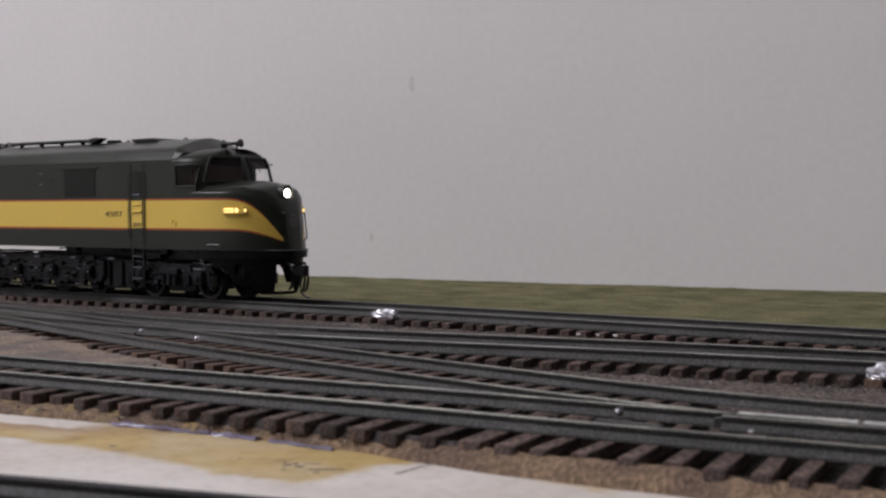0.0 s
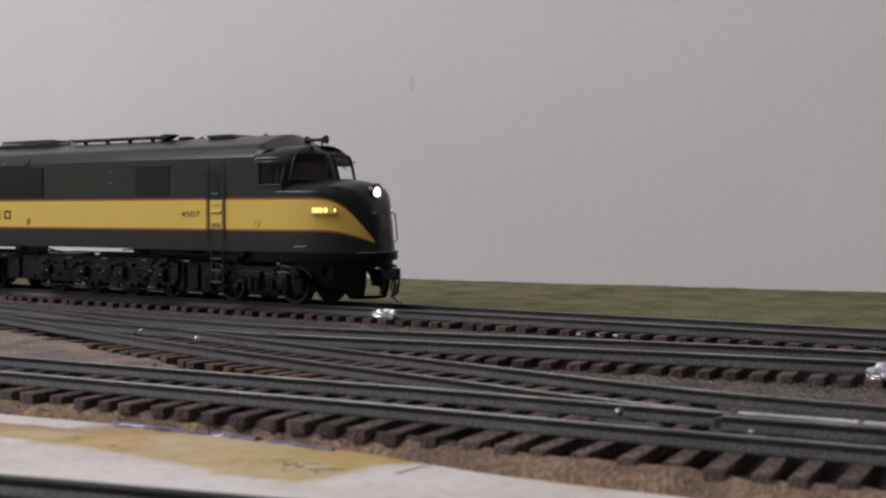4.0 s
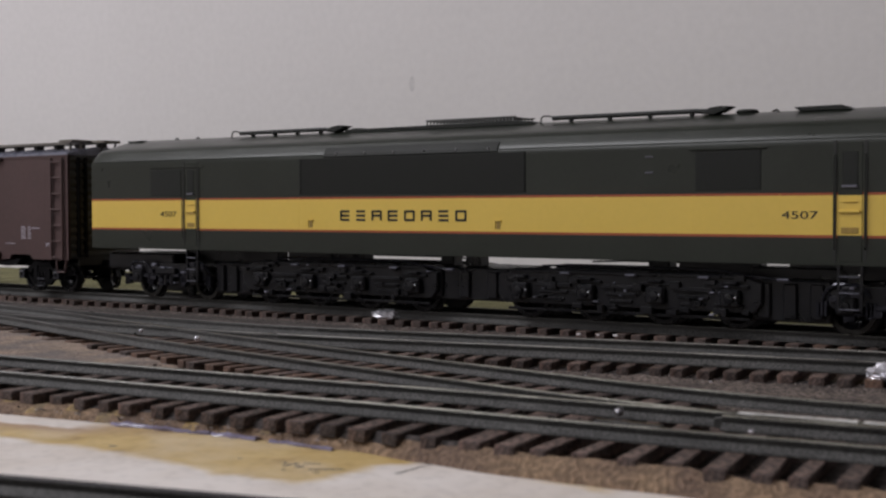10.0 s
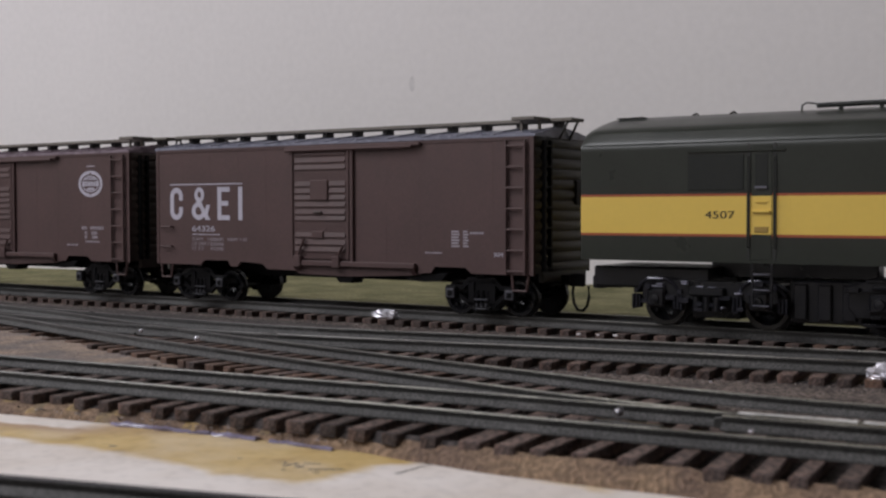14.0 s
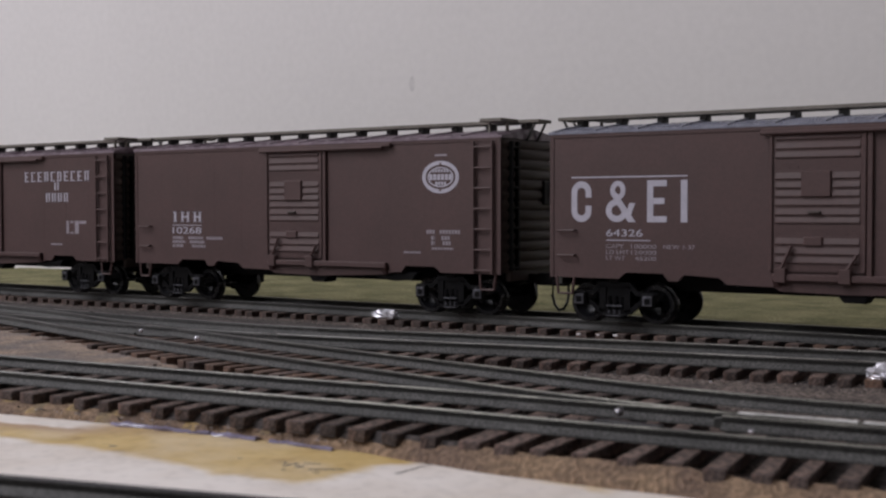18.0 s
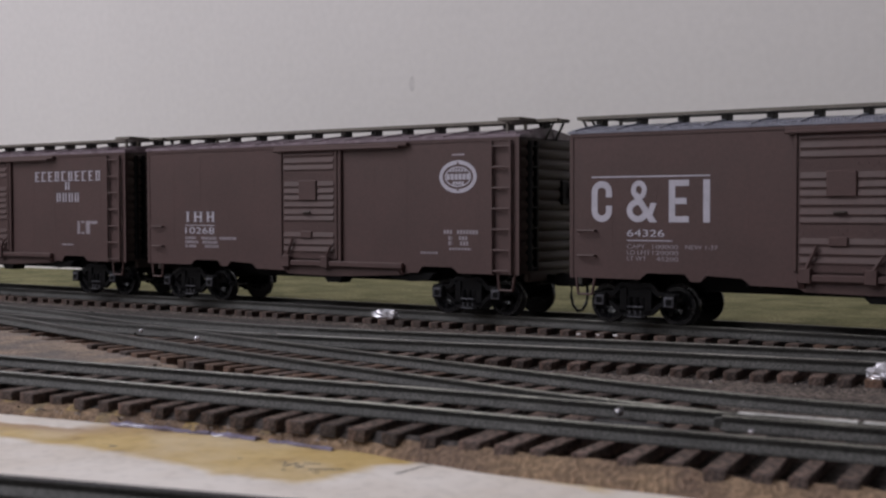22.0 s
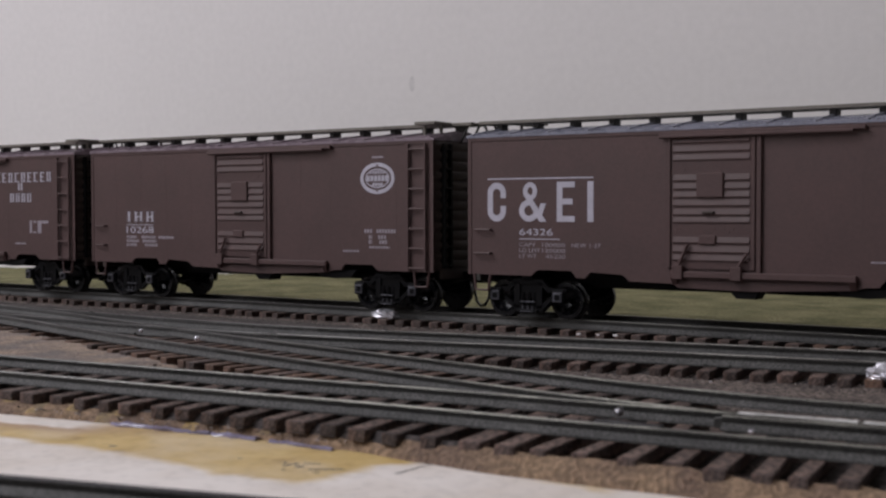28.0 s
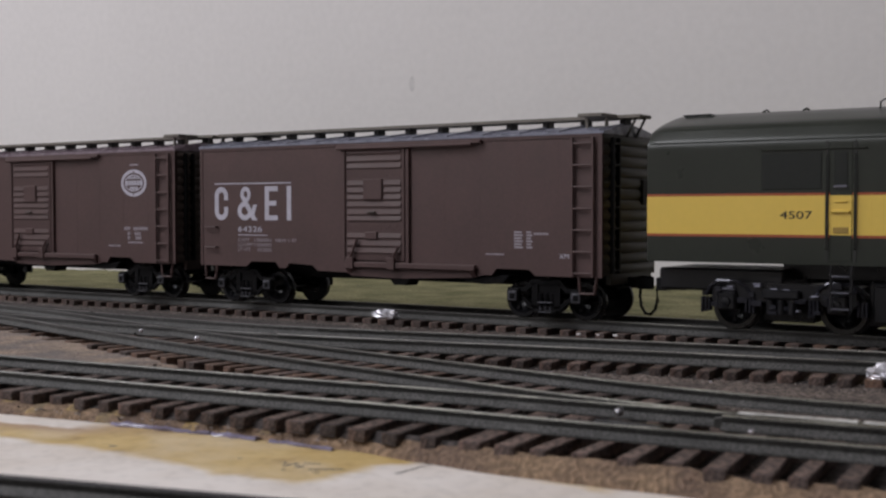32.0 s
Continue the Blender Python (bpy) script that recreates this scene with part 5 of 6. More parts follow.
def loco_trucks(root):
    # two long driving trucks, four axles each
    for x0 in (-46.3, 46.7):
        axles = [x0 + 19.35 * k for k in range(4)]
        bm = bmesh.new()
        a, b = axles[0] - 7.5, axles[-1] + 7.5
        for s in (-1, 1):
            y0, y1 = sorted((s * 12.2, s * 14.4))
            outline = [(a, 6.5), (a + 2, 4.2), (b - 2, 4.2), (b, 6.5), (b, 11.5), (b - 6, 13.6), (a + 6, 13.6), (a, 11.5)]
            prism(bm, outline, y0, y1, bev=0.3)
            # springs and equalisers between the axles
            for k in range(3):
                m = (axles[k] + axles[k + 1]) / 2
                box(bm, m - 5.2, m + 5.2, *sorted((s * 14.2, s * 15.4)), 8.9, 9.9, bev=0.2)
                box(bm, m - 4.2, m + 4.2, *sorted((s * 14.2, s * 15.2)), 7.2, 8.0, bev=0.2)
                box(bm, m - 3.2, m + 3.2, *sorted((s * 14.2, s * 15.0)), 5.4, 6.2, bev=0.2)
            box(bm, a + 4, b - 4, *sorted((s * 14.0, s * 15.0)), 12.4, 13.2, bev=0.2)
            box(bm, a + 3, b - 3, *sorted((s * 13.0, s * 14.0)), 2.4, 3.1, bev=0.1)
        box(bm, a, b, -12, 12, 9.5, 12.4)
        tr = part("driving_truck", bm, M_CHASSIS, root, "black eight-wheel driving truck")
        rng = random.Random(int(x0) + 99)
        for s in (-1, 1):
            # The pale M_JOURNAL and M_GLINT bits paint glints among the castings.
            for mat, count in ((M_CHASSIS, 26), (M_WHEEL, 14), (M_JOURNAL, 5), (M_GLINT, 6)):
                bm = bmesh.new()
                for k in range(count):
                    cx, cz = rng.uniform(a + 1, b - 1), rng.uniform(3.5, 12.8)
                    ln, ht = rng.uniform(0.3, 1.6), rng.uniform(0.2, 0.9)
                    if mat in (M_JOURNAL, M_GLINT):
                        ln, ht = rng.uniform(0.3, 0.8), rng.uniform(0.12, 0.25)
                    box(bm, cx - ln, cx + ln, *sorted((s * 14.0, s * rng.uniform(15.0, 16.4))), cz - ht, cz + ht, bev=0.12)
                rig = part("brake_rigging", bm, mat, tr)
                rig["kind"] = "stuff"
        for ax in axles:
            wheelset(tr, ax, 5.9, 5.9)
            for s in (-1, 1):
                bm = bmesh.new()
                box(bm, ax - 2.5, ax + 2.5, *sorted((s * 14.0, s * 16.2)), 5.6, 9.8, bev=0.5)
                lathe(bm, [(0.05, s * 16.0), (1.5, s * 16.0), (1.1, s * 16.8), (0.05, s * 16.9)], n=12, centre=(ax, 0, 7.6))
                part("journal_box", bm, M_CHASSIS, tr)
                bm = bmesh.new()
                box(bm, ax - 2.0, ax + 2.0, *sorted((s * 14.4, s * 16.4)), 10.9, 11.6, bev=0.3)
                box(bm, ax - 4.4, ax + 4.4, *sorted((s * 14.2, s * 15.4)), 10.2, 10.9, bev=0.2)
                part("spring_seat", bm, M_CHASSIS, tr)
    # pivots that carry the body above the trucks
    for xa, xb in ((-91, -50), (-46, -28), (-25.5, -19.5), (-17.5, -15.5), (12.5, 17), (21, 26), (77.7, 83.7), (86.2, 107.8), (114.9, 128.8), (132.2, 158)):
        bm = bmesh.new()
        box(bm, xa, xb, -2.5, 2.5, 12.0, 16.5, bev=0.3)
        part("body_bolster", bm, M_CHASSIS, root)
    for xa, xb in ((106, 129.5), (128, 132.6)):
        bm = bmesh.new()
        box(bm, xa, xb, -4.5, 4.5, *((11.8, 14.9) if xa < 120 else (13.7, 16.5)), bev=0.3)
        part("body_bolster", bm, M_CHASSIS, root)
    # bright bolt heads, spring caps painted pale for their glints, air pipes along driving trucks
    for s in (-1, 1):
        for x in (-43.0, -24.8, -6.0, 13.2, 49.1, 67.6, 87.0, 106.5):
            bm = bmesh.new()
            lump(bm, x, s * 16.7, 7.9, 0.4, 0.3, 0.4, x, 0.2, 8, 6)
            part("bolt_head", bm, M_STEELY, root, "small bright bolt head", smooth=True)
            bm = bmesh.new()
            xs = x + 11.2
            box(bm, xs - 1.5, xs + 1.5, *sorted((s * 14.6, s * 16.3)), 12.2, 12.9, bev=0.3)
            part("spring_cap", bm, M_JOURNAL, root)
        for xa in (-18.0, 75.0):
            bm = bmesh.new()
            tube(bm, [(xa - 22, s * 14.6, 14.3), (xa - 12, s * 14.6, 14.7), (xa + 26, s * 14.6, 14.6), (xa + 33, s * 14.6, 13.3), (xa + 42, s * 14.6, 12.5)], 0.28, 7)
            part("air_pipe", bm, M_SHINY, root, smooth=True)
    for xa, xb, z0, z1 in ((14, 41, 4.0, 13.0), (109, 128, 2.4, 12.4), (-68, -51, 2.4, 12.4)):
        bm = bmesh.new()
        box(bm, xa, xb, -12.2, 12.2, z0, z1, bev=0.4)
        for s in (-1, 1):
            for k in range(3):
                x = xa + (xb - xa) * (k + 0.5) / 3
                box(bm, x - 1.6, x + 1.6, *sorted((s * 12.0, s * 13.2)), z0 + 0.8, z1 - 0.8, bev=0.3)
        part("frame_link", bm, M_CHASSIS, root)
    # two guiding trucks, two axles each
    for xc, d in ((145.2, 1), (-87.2, -1)):
        axles = (xc - 13.1, xc + 13.1)
        bm = bmesh.new()
        for s in (-1, 1):
            y0, y1 = sorted((s * 12.6, s * 14.6))
            outline = [(axles[0] - 4.5, 7), (axles[0] - 1, 5), (axles[0] + 4, 7.4), (axles[1] - 4, 7.4), (axles[1] + 1, 5), (axles[1] + 4.5, 7),
                       (axles[1] + 4, 10.6), (axles[1] - 5, 11.6), (axles[0] + 5, 11.6), (axles[0] - 4, 10.6)]
            prism(bm, outline, y0, y1, bev=0.3)
            box(bm, xc - 4.5, xc + 4.5, *sorted((s * 14.2, s * 16.2)), 8.0, 10.2, bev=0.4)
            for k in range(3):
                lathe(bm, [(0.1, 4.5), (1.0, 4.5), (1.0, 7.8), (0.1, 7.8)], axis="z", n=10, centre=(xc - 2.6 + 2.6 * k, s * 15.2, 0))
        box(bm, axles[0] - 2, axles[1] + 2, -12.6, 12.6, 8.5, 10.5)
        box(bm, xc - 6.2, xc + 6.2, -9.5, 9.5, 2.2, 8.6, bev=0.3)
        tr = part("guiding_truck", bm, M_CHASSIS, root, "black four-wheel guiding truck")
        rng = random.Random(int(xc) + 500)
        for s in (-1, 1):
            # The pale M_GLINT bits paint glints on this truck.
            for mat, count in ((M_SHINY, 16), (M_GLINT, 7)):
                bm = bmesh.new()
                for k in range(count):
                    cx, cz = rng.uniform(axles[0] - 4, axles[1] + 4), rng.uniform(4.0, 11.5)
                    ln, ht = (rng.uniform(0.4, 1.6), rng.uniform(0.2, 0.7)) if mat is M_SHINY else (rng.uniform(0.3, 0.9), rng.uniform(0.1, 0.2))
                    box(bm, cx - ln, cx + ln, *sorted((s * 14.0, s * rng.uniform(15.2, 16.4))), cz - ht, cz + ht, bev=0.09)
                rig = part("brake_rigging", bm, mat, tr)
                rig["kind"] = "stuff"
        for ax in axles:
            wheelset(tr, ax, 5.5, 5.5, rim=True)
            for s in (-1, 1):
                bm = bmesh.new()
                tube(bm, [(ax - 5.6, s * 14.0, 8.6), (ax - 4.4, s * 14.8, 10.6), (ax - 2.4, s * 15.0, 11.9), (ax + 2.4, s * 15.0, 11.9),
                          (ax + 4.4, s * 14.8, 10.6), (ax + 5.6, s * 14.0, 8.6)], 0.5, 8)
                part("equaliser", bm, M_SHINY, tr, smooth=True)
                # Cap kept pale to paint in the glint on the spring top.
                bm = bmesh.new()
                box(bm, ax - 2.0, ax + 2.0, *sorted((s * 14.4, s * 16.0)), 9.7, 10.3, bev=0.25)
                part("spring_cap", bm, M_JOURNAL, tr)
            for s in (-1, 1):
                bm = bmesh.new()
                box(bm, ax - 2.3, ax + 2.3, *sorted((s * 14.2, s * 16.2)), 5.0, 9.4, bev=0.5)
                lathe(bm, [(0.05, s * 16.0), (1.3, s * 16.0), (1.0, s * 16.7), (0.05, s * 16.8)], n=12, centre=(ax, 0, 7.0))
                part("journal_box", bm, M_CHASSIS, tr)
                for e in (-1, 1):
                    bm = bmesh.new()
                    for k in range(3):
                        box(bm, ax + e * (4.6 + k * 0.9) - 0.28, ax + e * (4.6 + k * 0.9) + 0.28, *sorted((s * 13.6, s * 15.4)), 4.6 - k * 0.2, 8.0, bev=0.1)
                    part("brake_hanger", bm, M_SHINY, tr)


LOCO = locomotive()
loco_trucks(LOCO)


# ---- boxcars ----
CAR = 141.8


def boxcar(name, label, roof_mat, end_mat, hoses=False):
    root = tagged(new(name), label, "boxcar", group="boxcars of the train")
    end_z, eave = 11.5, 47.6
    # body with its stepped side sill
    half = [(0, 11.6), (19.5, 11.6), (21.5, 13.2), (31.5, 13.2), (33.0, 11.4), (35.5, 11.4), (37.0, 13.0), (46.0, 12.6), (48.0, 11.0)]
    outline = half + [(59.5, 10.8), (61, 9.9), (75.5, 9.6), (80, 9.6), (103, 10.6)] + [(CAR - x, z + (0.0 if x > 5 else 0)) for x, z in half[::-1] if x < 36.5]
    outline += [(CAR, eave), (0, eave)]
    bm = bmesh.new()
    for s in (-1, 1):
        prism(bm, outline if s == -1 else [(CAR - x, z) for x, z in outline], *sorted((s * 15.2, s * 16.0)))
    box(bm, 0.8, CAR - 0.8, -15.2, 15.2, 13.4, 14.2)
    # rivet seams between the side sheets
    for s in (-1, 1):
        for x in (12, 24, 36, 47.5, 93.5, 105, 117, 129):
            for z in np.arange(14.5, eave - 1, 1.6):
                box(bm, x + 0.45, x + 0.65, *sorted((s * 15.9, s * 16.05)), z, z + 0.2)
            box(bm, x - 0.35, x + 0.05, *sorted((s * 15.9, s * 16.02)), 14.2, eave - 0.9)
        box(bm, 0.3, CAR - 0.3, *sorted((s * 15.9, s * 16.25)), eave - 0.9, eave + 0.25)
        for x in (0.5, CAR - 0.5):
            box(bm, x - 0.5, x + 0.5, *sorted((s * 15.3, s * 16.2)), 11.6, eave)
    body = part("body", bm, M_BROWN, root, "brown sheet-steel sides")

    # ends: corrugated steel
    for xe, d in ((0.0, -1), (CAR, 1)):
        bm = bmesh.new()
        loops = []
        zz = list(np.linspace(12.0, eave, 92))
        for y in (-15.2, -14.0, 14.0, 15.2):
            row = []
            for z in zz:
                u = (z - 12.0) / (eave - 12.0) * 13
                bulge = abs(math.sin(math.pi * u)) ** 0.7 * 0.85 if abs(y) < 15 else 0.0
                row.append((xe + d * bulge, y, z))
            loops.append(row)
        rings(bm, loops, closed=False)
        prism(bm, [(-15.2, eave - 0.1), (15.2, eave - 0.1), (6, eave + 1.9), (0, eave + 2.6), (-6, eave + 1.9)], *sorted((xe, xe - d * 0.7)), axis="x")
        e = part("end_panel", bm, end_mat, root, "corrugated steel end", smooth=True)
        bm = bmesh.new()
        side = -1 if d > 0 else 1
        for y in (side * 9.4, side * 12.6):
            box(bm, *sorted((xe + d * 0.3, xe + d * 1.8)), y - 0.4, y + 0.4, 12.6, eave - 1.0)
        for k in range(7):
            z = 13.3 + k * 5.3
            tube(bm, [(xe + d * 1.6, side * 9.0, z), (xe + d * 1.6, side * 13.0, z)], 0.3, 6)
        part("end_ladder", bm, M_UNDER, root, "black end ladder")
    # roof
    bm = bmesh.new()
    sec = [(-16.4, eave - 0.1), (-16.4, eave + 0.5), (-9, eave + 1.75), (0, eave + 2.85), (9, eave + 1.75), (16.4, eave + 0.5), (16.4, eave - 0.1)]
    prism(bm, sec, -0.5, CAR + 0.5, axis="x")
    roof = part("roof", bm, roof_mat, root, "ribbed steel roof")
    top = [(-16.45, eave + 0.3), (-9, eave + 1.7), (0, eave + 2.8), (9, eave + 1.7), (16.45, eave + 0.3),
           (16.45, eave + 0.85), (9, eave + 2.15), (0, eave + 3.3), (-9, eave + 2.15), (-16.45, eave + 0.85)]
    bm = bmesh.new()
    prism(bm, top, -0.45, 0.45, axis="x")
    rib = part("roof_rib", bm, roof_mat, roof, at=(1.2, 0, 0))
    for k in range(1, 13):
        shared("roof_rib", rib, roof, (1.2 + k * (CAR - 2.4) / 12, 0, 0))
    # two rows of rivets along each eave and a lip between the ribs
    bm = bmesh.new()
    for sy in (-1, 1):
        for k in range(12):
            xa = 1.2 + k * (CAR - 2.4) / 12
            for j in range(13):
                x = xa + 1.2 + j * 0.77
                for yy, zz in ((15.4, 0.67), (12.6, 1.14)):
                    box(bm, x - 0.17, x + 0.17, *sorted((sy * (yy - 0.2), sy * (yy + 0.2))), eave + zz - 0.1, eave + zz + 0.26)
    part("roof_rivets", bm, roof_mat, roof)["kind"] = "stuff"
    # running board with its saddles
    bm = bmesh.new()
    for y in (-2.5, 0.0, 2.5):
        box(bm, -4.6, CAR + 4.6, y - 1.12, y + 1.12, eave + 4.3, eave + 5.2, bev=0.12)
    rb = part("running_board", bm, M_WALK, root, "three-plank roof walk")
    for k in range(13):
        x = 1.2 + k * (CAR - 2.4) / 12
        bm = bmesh.new()
        box(bm, x - 0.9, x + 0.9, -1.8, 1.8, eave + 2.2, eave + 4.35, bev=0.1)
        part("saddle", bm, M_SADDLE, rb)
    for xe, d in ((0.0, -1), (CAR, 1)):
        bm = bmesh.new()
        for y in (-2.8, 2.8):
            tube(bm, [(xe + d * 0.5, y, eave - 0.4), (xe + d * 3.2, y, eave + 4.5)], 0.34, 6)
        part("walk_bracket", bm, M_SADDLE, rb)
        bm = bmesh.new()
        box(bm, min(xe - d * 9, xe - d * 2), max(xe - d * 9, xe - d * 2), *sorted((-d * 12.5, -d * 3.6)), eave + 4.4, eave + 5.3, bev=0.1)
        for x in (xe - d * 8.4, xe - d * 2.8):
            for yy in (-d * 8.0,):
                box(bm, x - 0.35, x + 0.35, yy - 0.35, yy + 0.35, eave + 0.9, eave + 4.4)
        part("lateral_walk", bm, M_WALK, rb)
    # sides: door, tracks, ladder, grabs, steps
    for s in (-1, 1):
        def X(x):
            return x if s == -1 else CAR - x

        def slab(bm, x0, x1, t0, t1, z0, z1, bev=0.0):
            a, b = sorted((X(x0), X(x1)))
            lo, hi = sorted((s * (16.0 + t0), s * (16.0 + t1)))
            box(bm, a, b, lo, hi, z0, z1, bev=bev)
        bm = bmesh.new()
        slab(bm, 58.4, 80.6, -0.2, 0.55, 14.6, 45.9)
        slab(bm, 58.4, 59.3, 0.4, 1.0, 14.6, 45.9, 0.15)
        slab(bm, 79.6, 80.6, 0.4, 1.0, 14.6, 45.9, 0.15)
        door = part("sliding_door", bm, M_BROWN, root, "closed corrugated steel sliding door")
        # louvred ribs: each slopes out towards its foot and is undercut there; riveted bands divide them into three panels
        for z0, z1 in ((44.1, 45.7), (42.0, 43.9), (40.0, 41.75), (35.2, 37.1), (33.2, 35.0), (31.25, 33.0), (29.25, 31.1), (27.1, 29.0), (25.3, 26.95),
                       (20.5, 22.35), (18.3, 20.25), (16.3, 18.1)):
            plates = [(59.9, 79.1)]
            if 31.0 < z0 < 36:
                plates = [(59.9, 66.0), (73.0, 79.1)]
            if 20.3 < z0 < 21:
                plates = [(59.9, 66.6), (71.2, 79.1)]
            bm = bmesh.new()
            for a, b in plates:
                lo, hi = sorted((X(a), X(b)))
                prism(bm, [(s * 16.5, z1), (s * 16.76, z0 + 0.95), (s * 16.9, z0 + 0.45), (s * 16.86, z0 + 0.22), (s * 16.5, z0 + 0.12)], lo, hi, axis="x")
            part("door_rib", bm, M_BROWN, door)
        bm = bmesh.new()
        for z0 in (38.0, 23.2, 15.0):
            for k in range(17):
                x, z = 60.6 + k * 1.12, z0 + (0.75 if k % 2 else 0.0)
                slab(bm, x - 0.14, x + 0.14, 0.5, 0.72, z, z + 0.28)
        part("door_rivets", bm, M_BROWN, door)["kind"] = "stuff"
        bm = bmesh.new()
        slab(bm, 66.0, 72.8, 0.4, 1.25, 31.4, 37.2, 0.2)
        slab(bm, 66.6, 70.9, 0.4, 1.1, 20.4, 22.5, 0.2)
        part("card_board", bm, M_BROWN, door)
        bm = bmesh.new()
        slab(bm, 67.6, 70.6, 0.8, 1.6, 27.6, 28.3, 0.2)
        part("pull_handle", bm, M_ENDBROWN, door, "small dark door handle")
        bm = bmesh.new()
        for x, z1 in ((62.6, 20.4), (77.4, 18.4)):
            a, b = Vector((X(x + 1.4), s * 17.5, z1)), Vector((X(x - 1.5), s * 17.6, 14.0))
            tube(bm, [a, b], 0.42, 6)
            slab(bm, x - 2.6, x + 0.2, 1.0, 2.0, 12.0, 15.4, 0.2)
        part("door_latch", bm, M_BROWN, door)
        bm = bmesh.new()
        slab(bm, 80.8, 82.0, -0.1, 0.9, 12.4, 46.2, 0.15)
        part("door_post", bm, M_BROWN, root)
        bm = bmesh.new()
        slab(bm, 56.4, 106.0, -0.1, 1.5, 46.0, 47.1, 0.25)
        slab(bm, 56.4, 103.4, 0.9, 1.9, 45.5, 46.4, 0.25)
        part("upper_door_track", bm, M_BROWN, root)
        bm = bmesh.new()
        slab(bm, 59.3, 104.2, -0.1, 1.5, 12.4, 14.0, 0.25)
        prism(bm, [(s * 16.0, 12.5), (s * 17.4, 12.5), (s * 16.0, 10.6)], *sorted((X(59.5), X(61))), axis="x")
        prism(bm, [(s * 16.0, 12.5), (s * 17.4, 12.5), (s * 16.0, 10.6)], *sorted((X(102.5), X(104))), axis="x")
        part("lower_door_track", bm, M_BROWN, root)
        bm = bmesh.new()
        for x in (133.5, 139.4):
            slab(bm, x - 0.35, x + 0.35, 0.5, 1.2, 11.8, 46.6)
        lad = part("side_ladder", bm, M_BROWN, root, "steel side ladder")
        for k in range(7):
            bm = bmesh.new()
            z = 12.6 + k * 5.42
            tube(bm, [(X(133.3), s * 17.0, z), (X(139.6), s * 17.0, z)], 0.3, 6)
            slab(bm, 133.3, 139.6, 0.6, 1.3, z - 0.12, z + 0.12)
            part("rung", bm, M_BROWN, lad)
        for z in (23.4, 17.2):
            bm = bmesh.new()
            tube(bm, [(X(2.6), s * 16.0, z), (X(2.6), s * 17.2, z), (X(7.4), s * 17.2, z), (X(7.4), s * 16.0, z)], 0.3, 6)
            part("grab_iron", bm, M_BROWN, root)
        for x0 in (1.8, 135.0):
            bm = bmesh.new()
            tube(bm, [(X(x0), s * 15.8, 11.8), (X(x0 + 0.6), s * 16.0, 7.4), (X(x0 + 4.6), s * 16.0, 7.4), (X(x0 + 5.2), s * 15.8, 11.8)], 0.42, 6)
            part("sill_step", bm, M_BROWN, root)
    # underframe
    bm = bmesh.new()
    box(bm, 2, CAR - 2, -3.2, 3.2, 8.2, 13.4)
    for x in (17.5, CAR - 17.5, 48, 71, 94):
        box(bm, x - 1.6, x + 1.6, -14.5, 14.5, 10.4, 13.4, bev=0.3)
    box(bm, 0.5, 7, -4, 4, 8.6, 12.0, bev=0.4)
    box(bm, CAR - 7, CAR - 0.5, -4, 4, 8.6, 12.0, bev=0.4)
    under = part("underframe", bm, M_UNDER, root, "black underframe")
    for xa, xb in ((-0.3, 1.2), (CAR - 1.2, CAR + 0.3)):
        bm = bmesh.new()
        box(bm, xa, xb, -11.5, 13.5, 9.5, 13.4, bev=0.2)
        part("end_sill", bm, end_mat, root)
    bm = bmesh.new()
    prism(bm, [(72.5, 10.6), (75.5, 7.6), (76.2, 8.0), (79.6, 8.0), (80.2, 7.6), (82.0, 10.6)], -15.2, -10, bev=0.3)
    part("brake_cylinder", bm, M_UNDER, root)
    bm = bmesh.new()
    prism(bm, [(98, 11), (100, 9.2), (106, 8.8), (112, 9.2), (114, 11.5)], -15.0, -11, bev=0.3)
    part("air_reservoir", bm, M_UNDER, root)
    # brake wheel on one end
    bm = bmesh.new()
    box(bm, CAR + 0.3, CAR + 1.3, 5.4, 10.0, 29.8, 36.6, bev=0.4)
    bw = part("brake_housing", bm, M_UNDER, root)
    bm = bmesh.new()
    lathe(bm, [(0.3, 1.3), (2.3, 1.2), (2.7, 1.35), (2.7, 1.75), (2.2, 1.9), (0.3, 1.9)], axis="x", n=12, centre=(CAR, 11.6, 33.2))
    part("brake_wheel", bm, M_ENDGREY, bw)
    # couplers
    for xe, d in ((0.0, -1), (CAR, 1)):
        bm = bmesh.new()
        box(bm, *sorted((xe - d * 4, xe + d * 3.2)), -1.5, 1.5, 8.7, 11.2, bev=0.3)
        lathe(bm, [(0.1, -1.7), (1.5, -1.7), (1.5, 1.7), (0.1, 1.7)], axis="z", n=12, centre=(xe + d * 4.6, 0.7, 9.9))
        box(bm, *sorted((xe + d * 3.0, xe + d * 7.7)), -2.0, -0.9, 8.2, 11.5, bev=0.3)
        cp = part("coupler", bm, M_UNDER, root, "black knuckle coupler", smooth=True)
        bm = bmesh.new()
        tube(bm, [(xe + d * 3.4, 0, 8.8), (xe + d * 3.1, 0, 6.2), (xe + d * 3.5, 0, 3.6), (xe + d * 4.7, 0, 1.7), (xe + d * 6.2, 0, 1.5), (xe + d * 7.5, 0, 2.9), (xe + d * 8.1, 0, 5.4), (xe + d * 7.9, 0, 8.4)], 0.42, 7)
        if hoses:
            part("trip_pin", bm, M_WHEEL, cp)
        else:
            bm.free()
